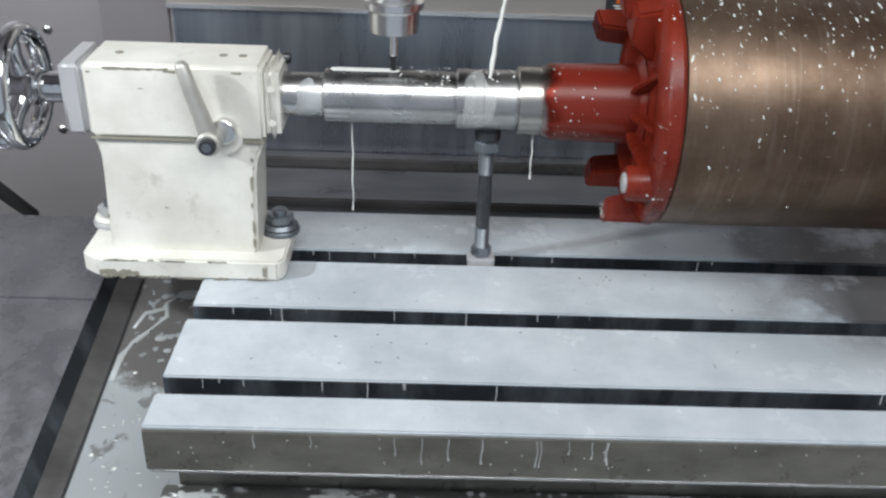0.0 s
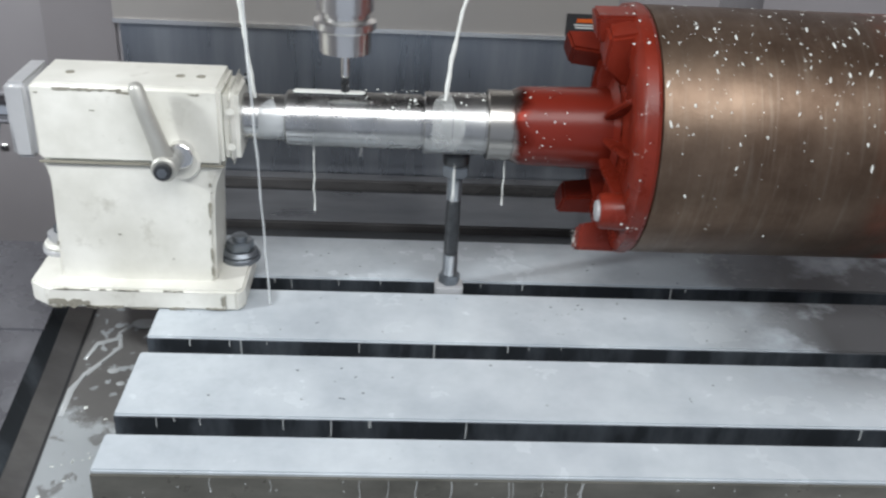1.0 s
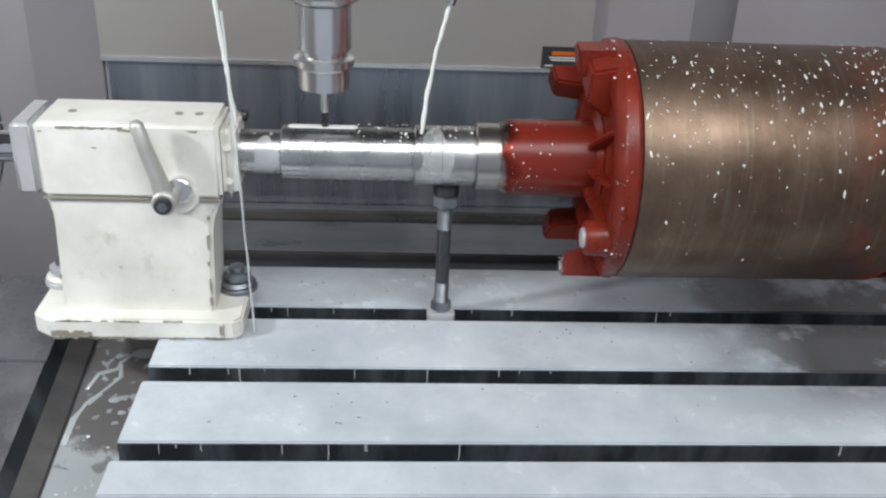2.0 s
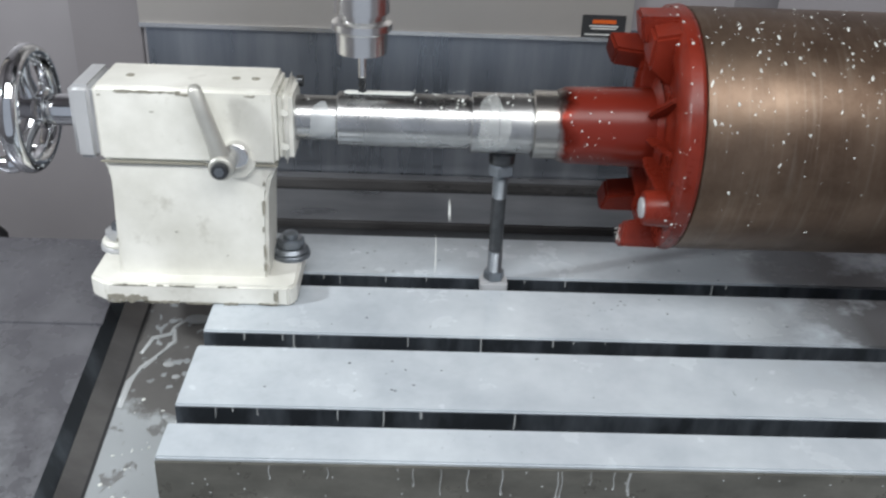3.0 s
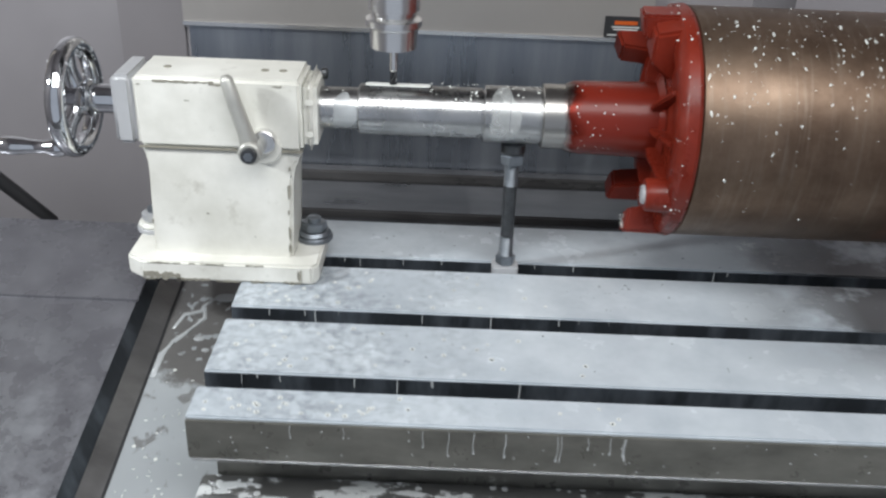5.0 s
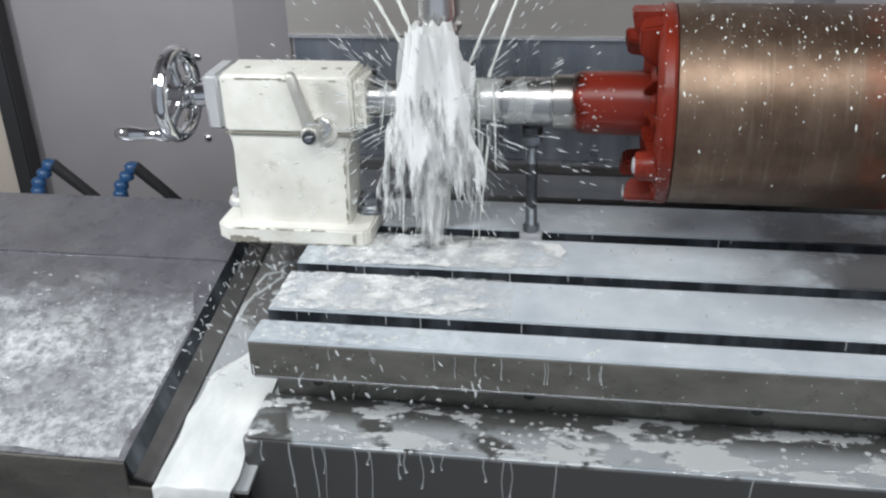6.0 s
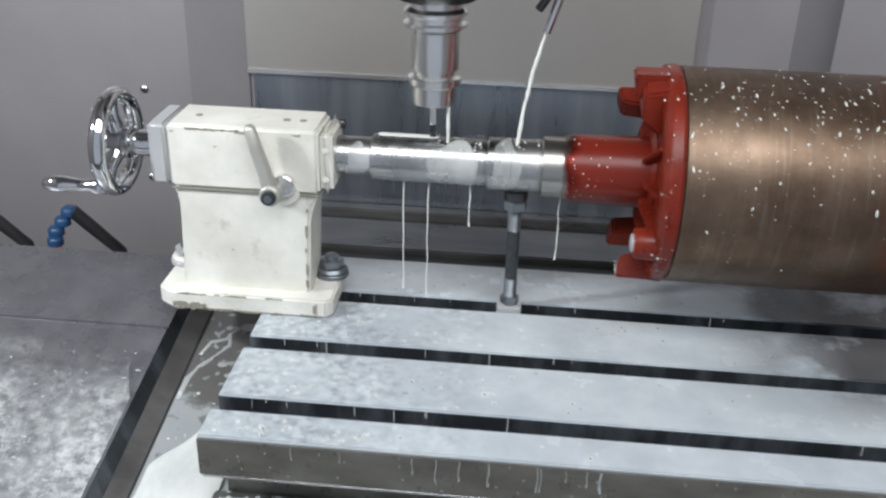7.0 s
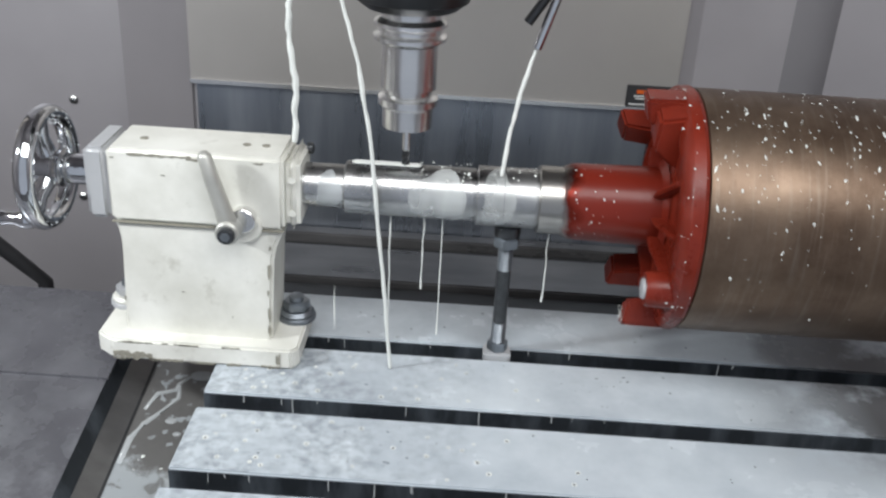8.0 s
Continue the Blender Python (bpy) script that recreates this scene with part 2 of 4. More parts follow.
    m.colour(m.mix(m.ramp(n, 0.3, 0.7), (0.255, 0.240, 0.250), (0.325, 0.308, 0.318))).rough(m.ramp(m.noise(9, 4), 0.3, 0.7, 0.3, 0.5)).bump(m.noise(160, 3), 0.05, 0.0005)
    M["wall"] = m.m
    # wall paint darkened for the upright reflection
    m = Mat("reflection_band_paint", 0.5, 0.2)
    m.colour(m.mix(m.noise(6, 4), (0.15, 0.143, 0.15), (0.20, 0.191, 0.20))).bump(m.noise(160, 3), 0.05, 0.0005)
    M["dark_band"] = m.m
    # wall paint in the darker tone of a shadow
    m = Mat("shadow_strip_paint", 0.45, 0.1)
    m.colour(m.mix(m.noise(5, 4), (0.205, 0.191, 0.198), (0.265, 0.248, 0.255))).bump(m.noise(160, 3), 0.05, 0.0005)
    M["strip"] = m.m
    m = Mat("stainless_splash_panel", 0.26, 0.85)
    # upright streaks of tone stand in for reflections in the panel
    n = m.noise(22, 6, 0.62, (1, 1, 0.10))
    m.colour(m.mix(m.ramp(n, 0.38, 0.68), (0.25, 0.275, 0.315), (0.37, 0.395, 0.435))).rough(m.ramp(n, 0.3, 0.7, 0.2, 0.42)).bump(m.noise(40, 4, 0.6, (1, 1, 0.12)), 0.10, 0.002)
    M["splash"] = m.m
    m = Mat("upper_panel_steel", 0.42, 0.5)
    m.colour(m.mix(m.noise(7, 4), (0.385, 0.362, 0.342), (0.46, 0.435, 0.41))).bump(m.noise(150, 3, 0.5, (0.1, 1, 1)), 0.06, 0.0005)
    M["upper"] = m.m
    m = Mat("way_cover_steel", 0.3, 0.6)
    n = m.noise(16, 5, 0.6, (0.3, 1, 1))
    m.colour(m.mix(m.ramp(n, 0.35, 0.68), (0.105, 0.102, 0.102), (0.205, 0.20, 0.20))).rough(m.ramp(n, 0.3, 0.7, 0.22, 0.45)).bump(m.noise(60, 4), 0.12)
    M["cover"] = m.m
    m = Mat("black_rubber", 0.5, 0, (0.026, 0.026, 0.028))
    m.bump(m.noise(120, 3), 0.15)
    M["rubber"] = m.m
    m = Mat("blue_hose_plastic", 0.35)
    m.colour(m.mix(m.noise(60, 3), (0.012, 0.045, 0.12), (0.02, 0.075, 0.18)))
    M["blue"] = m.m
    m = Mat("orange_hose_plastic", 0.35)
    m.colour(m.mix(m.noise(60, 3), (0.55, 0.09, 0.012), (0.65, 0.13, 0.02)))
    M["orange"] = m.m
    m = Mat("label_print_white", 0.5, 0, (0.62, 0.62, 0.60))
    M["print"] = m.m
    m = Mat("beige_door_paint", 0.45)
    m.colour(m.mix(m.noise(6, 4), (0.42, 0.37, 0.32), (0.50, 0.45, 0.39)))
    M["beige"] = m.m
    return M


M = make_materials()


# ---- mesh helpers ----
def part(name, bm, material, parent=None, label="", smooth=None):
    """Links a bmesh as one mesh object, under a thing or under a part."""
    me = bpy.data.meshes.new(name)
    bm.normal_update()
    bm.to_mesh(me)
    bm.free()
    me.materials.append(M[material])
    if smooth is not None:
        me.polygons.foreach_set("use_smooth", [True] * len(me.polygons))
        me.set_sharp_from_angle(angle=radians(smooth))
    ob = new(name, me)
    if parent:
        ob.parent = parent
    if label:
        tagged(ob, label)
    return ob


def thing(name, label, category, group="", kind=""):
    return tagged(new(name), label, category, group, kind)


def box(x0, y0, z0, x1, y1, z1, bevel=0.0, bm=None, seg=2):
    bm = bm or bmesh.new()
    made = bmesh.ops.create_cube(bm, size=1, matrix=Matrix.Translation(((x0 + x1) / 2, (y0 + y1) / 2, (z0 + z1) / 2)) @ Matrix.Diagonal((x1 - x0, y1 - y0, z1 - z0, 1)))
    if bevel:
        edges = list({e for v in made["verts"] for e in v.link_edges})
        bmesh.ops.bevel(bm, geom=edges, offset=bevel, segments=seg, affect="EDGES", clamp_overlap=True)
    return bm


def prism(profile, depth, m, bevel=0.0, bm=None, seg=2):
    """A profile in x, y pushed out along z, laid by m."""
    bm = bm or bmesh.new()
    low = [bm.verts.new(m @ Vector((x, y, 0))) for x, y in profile]
    high = [bm.verts.new(m @ Vector((x, y, depth))) for x, y in profile]
    n = len(profile)
    faces = [bm.faces.new(low[::-1]), bm.faces.new(high)]
    faces += [bm.faces.new((low[i], low[(i + 1) % n], high[(i + 1) % n], high[i])) for i in range(n)]
    bmesh.ops.recalc_face_normals(bm, faces=faces)
    if bevel:
        edges = list({e for f in faces for e in f.edges})
        bmesh.ops.bevel(bm, geom=edges, offset=bevel, segments=seg, affect="EDGES", clamp_overlap=True)
    return bm


def lathe(profile, m, steps=48, bm=None):
    """A profile of (along, radius) turned about the x axis, laid by m; ends are closed."""
    bm = bm or bmesh.new()
    rings = []
    for a, r in profile:
        rings.append([bm.verts.new(m @ Vector((a, r * math.cos(2 * math.pi * k / steps), r * math.sin(2 * math.pi * k / steps)))) for k in range(steps)])
    for p, q in zip(rings, rings[1:]):
        for k in range(steps):
            bm.faces.new((p[k], p[(k + 1) % steps], q[(k + 1) % steps], q[k]))
    bm.faces.new(rings[0])
    bm.faces.new(rings[-1][::-1])
    bmesh.ops.recalc_face_normals(bm, faces=bm.faces[:])
    return bm


UP = pose(0, 0, 0, 0, -90, 0)  # turns a lathe's axis upright


def tube(points, radii, steps=8, bm=None):
    """A round strand through points with a radius at each, closed at both ends."""
    bm = bm or bmesh.new()
    pts = [Vector(p) for p in points]
    rings = []
    for i, p in enumerate(pts):
        way = (pts[min(i + 1, len(pts) - 1)] - pts[max(i - 1, 0)]).normalized()
        side = way.cross(Vector((0.31, 0.94, 0.12))).normalized()
        over = way.cross(side)
        r = radii[i] if isinstance(radii, (list, tuple)) else radii
        rings.append([bm.verts.new(p + r * (math.cos(2 * math.pi * k / steps) * side + math.sin(2 * math.pi * k / steps) * over)) for k in range(steps)])
    for p, q in zip(rings, rings[1:]):
        for k in range(steps):
            bm.faces.new((p[k], p[(k + 1) % steps], q[(k + 1) % steps], q[k]))
    bm.faces.new(rings[0])
    bm.faces.new(rings[-1][::-1])
    bmesh.ops.recalc_face_normals(bm, faces=bm.faces[:])
    return bm


def blob(bm, centre, axes, turn=None):
    """A small droplet: a low sphere, stretched along its axes."""
    m = Matrix.Translation(centre) @ (turn or Matrix()) @ Matrix.Diagonal((*axes, 1))
    bmesh.ops.create_icosphere(bm, subdivisions=1, radius=1, matrix=m)


def hexagon(r):
    return [(r * math.cos(math.pi * k / 3), r * math.sin(math.pi * k / 3)) for k in range(6)]


# ---- the enclosure ----
WALL = 0.62


def build_enclosure():
    rest = tagged(part("wall_north", box(-0.80, WALL, -0.62, 1.40, WALL + 0.03, 1.30), "wall"), "grey painted sheet-metal back wall of the machine", "wall", kind="structure")
    # splash panel and the thicker panel over it
    part("splash_panel", box(-0.115, WALL - 0.004, -0.30, 0.75, WALL - 0.0005, 0.140), "splash", rest, "wet stainless splash panel with reflections painted as streaks")
    part("upper_panel", box(-0.12, WALL - 0.012, 0.132, 0.459, WALL - 0.005, 1.20, 0.001), "upper", rest, "plain warm grey upper sheet panel")
    part("panel_lip", box(-0.12, WALL - 0.0145, 0.1285, 0.459, WALL - 0.0125, 0.1335), "holder", rest, "bright folded panel edge")
    # raised dark strip standing in for a soft upright reflection in the sheet
    dark_band = [(0.026 * math.cos(math.pi * k / 16), 0.007 * math.sin(math.pi * k / 16) ** 2) for k in range(17)]
    part("reflection_band", prism([(0.606 + x, -y) for x, y in dark_band], 1.06, pose(0, WALL - 0.0004, 0.142)), "dark_band", rest, "dark upright reflection, put in as a raised strip", smooth=60)
    # flat strip beside the upper panel, painted darker for a shadow on the wall
    part("shadow_strip", box(-0.203, WALL - 0.0032, 0.03, -0.1205, WALL - 0.0004, 1.20, 0.0008), "strip", rest, "strip of wall painted darker as a shadow")
    tagged(part("wall_west", box(-0.83, -1.25, -0.62, -0.80, WALL + 0.03, 1.30), "wall"), "grey side wall of the machine", "wall", kind="structure")
    tagged(part("wall_east", box(1.40, -1.25, -0.62, 1.43, WALL + 0.03, 1.30), "wall"), "grey side wall of the machine", "wall", kind="structure")
    tagged(part("ceiling", box(-0.83, -1.25, 1.30, 1.43, WALL + 0.03, 1.33), "wall"), "grey sheet-metal roof of the enclosure", "ceiling", kind="structure")
    tagged(part("floor", box(-0.83, -1.25, -1.80, 1.43, WALL + 0.03, -0.62), "cover"), "steel chip pan under the machine table", "floor", kind="structure")
    # door post and beige door leaf
    post = thing("door_post", "dark rubber-edged upright post beside the wall", "post")
    part("strip", box(-0.592, WALL - 0.04, -0.40, -0.562, WALL - 0.0065, 1.1, 0.003), "rubber", post)
    part("leaf", box(-0.76, WALL - 0.03, -0.40, -0.593, WALL - 0.0065, 1.1, 0.003), "beige", post, "beige painted sheet")
    # cover plates behind the table
    cover = thing("way_cover", "telescopic steel way cover behind the table", "way cover")
    part("cover_plate", box(-0.10, 0.489, -0.30, 1.30, 0.575, -0.060, 0.002), "cover", cover)
    part("cover_plate", box(-0.10, 0.594, -0.30, 1.30, WALL - 0.0045, -0.054, 0.002), "cover", cover)
    part("wiper", box(-0.10, 0.576, -0.30, 1.30, 0.593, -0.066, 0.002), "rubber", cover, "black strip of rubber wiper and shaded gap")
    # shaded gap behind the table, filled in with a black strip
    part("wiper", box(-0.10, 0.440, -0.34, 1.30, 0.488, -0.068, 0.002), "rubber", cover, "black strip of rubber wiper and shaded gap")
    base = thing("machine_bed", "dark cast-iron machine bed under the table", "machine bed")
    part("bed", box(0.04, 0.05, -0.62, 1.25, 0.42, -0.335, 0.01), "iron", base)
    # screws in the side wall
    for x, z in ((-0.270, 0.094), (-0.272, -0.035)):
        screw = thing("wall_screw", "small steel screw head in the grey wall", "screw", "wall screws")
        m = pose(x, WALL - 0.0002, z, 0, 0, 90)
        part("head", lathe([(0, 0.0055), (-0.002, 0.0055), (-0.0035, 0.004), (-0.004, 0.002)], m, 20), "holder", screw, smooth=40)
        part("socket", prism(hexagon(0.0022), 0.0012, pose(x, WALL - 0.0040, z, 90)), "black", screw)
    label = thing("rating_label", "black label with an orange heading and a white line", "label")
    y = WALL - 0.0125
    part("plate", box(0.400, y - 0.0012, 0.1340, 0.4515, y, 0.160, 0.0004), "rubber", label)
    part("heading", box(0.412, y - 0.0018, 0.1500, 0.440, y - 0.0013, 0.1545), "orange", label)
    for z, w in ((0.147, 0.034), (0.1440, 0.030), (0.1370, 0.044)):
        part("print_line", box(0.426 - w / 2, y - 0.0017, z - 0.0008, 0.426 + w / 2, y - 0.0013, z + 0.0008), "print", label)
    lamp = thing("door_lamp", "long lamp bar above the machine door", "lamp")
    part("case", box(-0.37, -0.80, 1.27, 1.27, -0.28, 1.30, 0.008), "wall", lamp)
    lamp = thing("work_lamp", "square work lamp on the side of the enclosure", "lamp")
    m = look((-0.715, -0.12, 0.592), (0.3, 0.25, 0.05))
    bm = box(-0.10, -0.10, 0.0, 0.10, 0.10, 0.05, 0.008)
    bm.transform(m)
    part("case", bm, "dark", lamp)
    part("arm", tube([(-0.745, -0.125, 0.61), (-0.775, -0.13, 0.63), (-0.80, -0.13, 0.63)], 0.012), "dark", lamp)


def build_hose(x, y, z, tip):
    hose = thing("coolant_hose", "jointed blue hose with an orange nozzle tip" if tip else "dark bent coolant hose behind the tray", "hose", "coolant hoses")
    part("tube", tube([(x + 0.060, y + 0.02, -0.35), (x + 0.058, y + 0.02, z - 0.055), (x + 0.03, y + 0.01, z - 0.02), (x + 0.012, y, z + 0.006)], 0.0085, 10), "rubber", hose, smooth=50)
    if tip:
        for k in range(4):
            bm = lathe([(-0.006, 0.006), (-0.004, 0.010), (0.004, 0.010), (0.007, 0.0065)], pose(x + 0.008 - 0.007 * min(k, 2), y - 0.006 * k, z + 0.004 - 0.011 * k) @ UP, 14)
            part("joint", bm, "blue", hose, smooth=50)
        part("nozzle", lathe([(-0.012, 0.004), (0.010, 0.008)], pose(x - 0.004, y - 0.024, z - 0.044) @ UP, 14), "orange", hose, smooth=50)


# ---- the moving table with its trough ----
XE = 1.20


def sloped(x0, x1, y0, y1, z_at, thick, bm=None):
    """A plate whose top follows z_at(y)."""
    bm = bm or bmesh.new()
    n = 6
    ys = [y0 + (y1 - y0) * k / n for k in range(n + 1)]
    prof = [(y, z_at(y)) for y in ys] + [(y, z_at(y) - thick) for y in reversed(ys)]
    return prism(prof, x1 - x0, Matrix(((0, 0, 1, x0), (1, 0, 0, 0), (0, 1, 0, 0), (0, 0, 0, 1))), 0.0, bm)


def slant(a, b, name, material, parent, label):
    """A thin strip along y between two edges, each (x, height at y)."""
    bm = bmesh.new()
    n = 5
    ys = [-0.075 + 0.405 * k / n for k in range(n + 1)]
    p = [bm.verts.new((a[0], y, a[1](y))) for y in ys]
    q = [bm.verts.new((b[0], y, b[1](y))) for y in ys]
    r = [bm.verts.new((b[0] - 0.0015, y, b[1](y) - 0.003)) for y in ys]
    s = [bm.verts.new((a[0] - 0.0015, y, a[1](y) - 0.003)) for y in ys]
    for k in range(n):
        for u, v in ((p, q), (q, r), (r, s), (s, p)):
            bm.faces.new((u[k], u[k + 1], v[k + 1], v[k]))
    for k in (0, n):
        bm.faces.new((p[k], q[k], r[k], s[k]))
    bmesh.ops.recalc_face_normals(bm, faces=bm.faces[:])
    return part(name, bm, material, parent, label)


def build_table():
    table = thing("machine_table", "slotted cast-iron machine table wet with milky coolant", "machine table")
    strips = ((0.0, 0.0375), (0.0585, 0.137), (0.1585, 0.237), (0.2595, 0.338))
    for y0, y1 in strips:
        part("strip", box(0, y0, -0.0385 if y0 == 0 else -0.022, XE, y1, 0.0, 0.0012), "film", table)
    part("front_face", box(0.0, -0.0022, -0.0385, XE, -0.0002, -0.0022, 0.0008), "iron", table, "wet dark iron front face")
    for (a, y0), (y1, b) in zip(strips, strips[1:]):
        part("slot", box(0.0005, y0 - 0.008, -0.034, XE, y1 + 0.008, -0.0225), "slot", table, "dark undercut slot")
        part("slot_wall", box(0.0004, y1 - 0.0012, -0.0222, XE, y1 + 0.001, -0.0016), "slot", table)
    part("core", box(0.012, 0.030, -0.20, XE, 0.330, -0.0345), "iron", table)
    part("under_lip", box(0.002, -0.0015, -0.0415, XE, 0.03, -0.0390, 0.0008), "holder", table, "bright lower edge")
    part("lower_rail", box(0.0, -0.0450, -0.33, XE, 0.0298, -0.080, 0.002), "rail", table, "wet iron rail with foamy coolant on top")
    for x in (0.055, 0.262, 0.47):
        part("socket_screw", lathe([(0, 0.006), (-0.004, 0.006), (-0.005, 0.0045)], pose(x, 0.0300, -0.060, 0, 0, 90), 18), "dark", table, smooth=40)
    # trough beside the table: sloped tray, slanted wall, gutter floor
    tray = lambda y: -0.0785 + 0.2 * y
    gut = lambda y: -0.103 + 0.185 * y
    part("side_tray", sloped(-0.62, -0.105, -0.075, 0.218, tray, 0.004), "tray", table, "sheet tray with foamy coolant")
    part("side_tray", sloped(-0.62, -0.104, 0.2155, 0.331, lambda y: tray(y) + 0.0025, 0.003), "tray", table, "wet dark sheet tray")
    part("tray_front", box(-0.62, -0.0785, -0.33, -0.105, -0.0755, tray(-0.075) - 0.0005, 0.0006), "iron", table)
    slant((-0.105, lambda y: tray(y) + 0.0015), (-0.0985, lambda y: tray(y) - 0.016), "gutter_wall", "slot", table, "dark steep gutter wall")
    slant((-0.0985, lambda y: tray(y) - 0.0165), (-0.081, lambda y: gut(y) + 0.001), "gutter_ledge", "cover", table, "grey-blue sloping gutter ledge")
    # thin gap beside the floor, its shade put in as a black strip
    slant((-0.0808, lambda y: gut(y) + 0.0012), (-0.0785, lambda y: gut(y) + 0.0006), "gutter_gap", "rubber", table, "black line of the shaded gap")
    part("gutter_floor", sloped(-0.0815, 0.0118, -0.075, 0.331, gut, 0.004), "gutter", table, "gutter floor with streaks of coolant")
    part("gutter_front", box(-0.105, -0.0785, -0.33, -0.002, -0.0755, gut(-0.075) - 0.004, 0.0006), "iron", table)
    rng = random.Random(21)
    runs = bmesh.new()
    for k in range(22):
        x, l = rng.uniform(0.01, 0.30) if k % 3 else rng.uniform(0.01, 0.6), rng.uniform(0.015, 0.09)
        pts, r = [], rng.uniform(0.0005, 0.0011)
        for i in range(7):
            pts.append((x + 0.0012 * math.sin(i * 0.9 + k), -0.0452, -0.0815 - l * i / 6))
        tube(pts, [r * 0.7] * 6 + [r * 1.6], 6, runs)
    for k in range(12):
        x, l = rng.uniform(0.02, 0.34), rng.uniform(0.008, 0.028)
        pts, r = [], rng.uniform(0.0003, 0.0006)
        for i in range(6):
            pts.append((x + 0.0005 * math.sin(i * 1.3 + k), -0.0022, -0.004 - l * i / 5))
        tube(pts, [r] * 5 + [r * 2], 6, runs)
    for k in range(40):
        blob(runs, (rng.uniform(0.02, 0.6), -0.0024, rng.uniform(-0.036, -0.004)), (0.0007, 0.0004, 0.0008))
    for y in (0.0585, 0.1585, 0.2595):
        for k in range(9):
            x, l = rng.gauss(0.20, 0.12), rng.choice((0.003, 0.004, 0.006, 0.009, 0.014))
            if 0.01 < x < 0.6:
                tube([(x, y - 0.0016, -0.001), (x, y - 0.0018, -0.001 - l * 0.6), (x + rng.uniform(-0.0005, 0.0005), y - 0.0016, -0.001 - l)], rng.uniform(0.0003, 0.0008), 5, runs)
    tagged(part("coolant_trickle", runs, "thin", table, "thin white runs of coolant down the iron faces", smooth=80), kind="stuff")
    # runs of coolant that wander down the gutter from the table's corner
    for way, wide in ((((-0.022, 0.262), (-0.042, 0.258), (-0.050, 0.248), (-0.051, 0.240), (-0.066, 0.234), (-0.0725, 0.214)), 0.0022), (((-0.049, 0.246), (-0.0455, 0.230), (-0.058, 0.210), (-0.068, 0.196), (-0.0745, 0.180), (-0.0755, 0.150)), 0.0026)):
        bm = tube([(x, y, 0.0) for x, y in way], [wide * k for k in (0.7, 1.0, 0.8, 1.1, 1.3, 0.9)], 10)
        for v in bm.verts:
            v.co.z = v.co.z * 0.25 + gut(v.co.y) + 0.0002
        part("coolant_run", bm, "thin", table, "milky run of coolant on the gutter floor", smooth=80)
    for x, y, r in ((-0.0447, 0.202, 0.0055), (-0.0351, 0.187, 0.004), (-0.030, 0.262, 0.012)):
        bm = bmesh.new()
        bmesh.ops.create_icosphere(bm, subdivisions=3, radius=1, matrix=Matrix.Translation((x, y, gut(y))) @ Matrix.Diagonal((r, r * 0.8, 0.0012, 1)))
        part("coolant_pool", bm, "thin", table, "small milky pool on the gutter floor", smooth=80)
    streaks = bmesh.new()
    for k in range(60):
        y = rng.uniform(-0.02, 0.16)
        blob(streaks, (rng.uniform(-0.072, -0.008), y, gut(y) + 0.0002), (rng.choice((0.0005, 0.0007, 0.001, 0.002)), rng.choice((0.0005, 0.0008, 0.0012, 0.0024)), 0.0004))
    tagged(part("coolant_streaks", streaks, "coolant", table, "white streaks and drops on the gutter floor", smooth=80), kind="stuff")
    bm = bmesh.new()
    for k in range(46):
        x, y = rng.uniform(0.05, 0.5), rng.choice((rng.uniform(0.165, 0.23), rng.uniform(0.265, 0.33), rng.uniform(0.07, 0.13)))
        blob(bm, (x, y, 0.0), (rng.uniform(0.0006, 0.0016), 0.0007, 0.0004))
    tagged(part("chips_of_metal", bm, "black", table, "tiny dark metal chips on the table", smooth=80), kind="stuff")
    return table


# ---- tailstock ----
AY, AZ = 0.243, 0.158
F0, F1 = 0.212, 0.274


def chips(spots, parent, m=None):
    """Flaked paint: thin ragged patches a hair proud of the surface, facing -y."""
    rng = random.Random(5)
    for x0, z0, w, h, y in spots:
        bm = bmesh.new()
        n = max(5, int(w / 0.0025))
        top = [(x0 + w * k / n, z0 + h * rng.uniform(0.15, 0.5)) for k in range(n + 1)]
        low = [(x0 + w * k / n, z0 - h * rng.uniform(0.05, 0.5)) for k in range(n, -1, -1)]
        prism(top + low, 0.0004, pose(0, y, 0, 90), 0, bm)
        part("paint_chip", bm, "chip", parent)


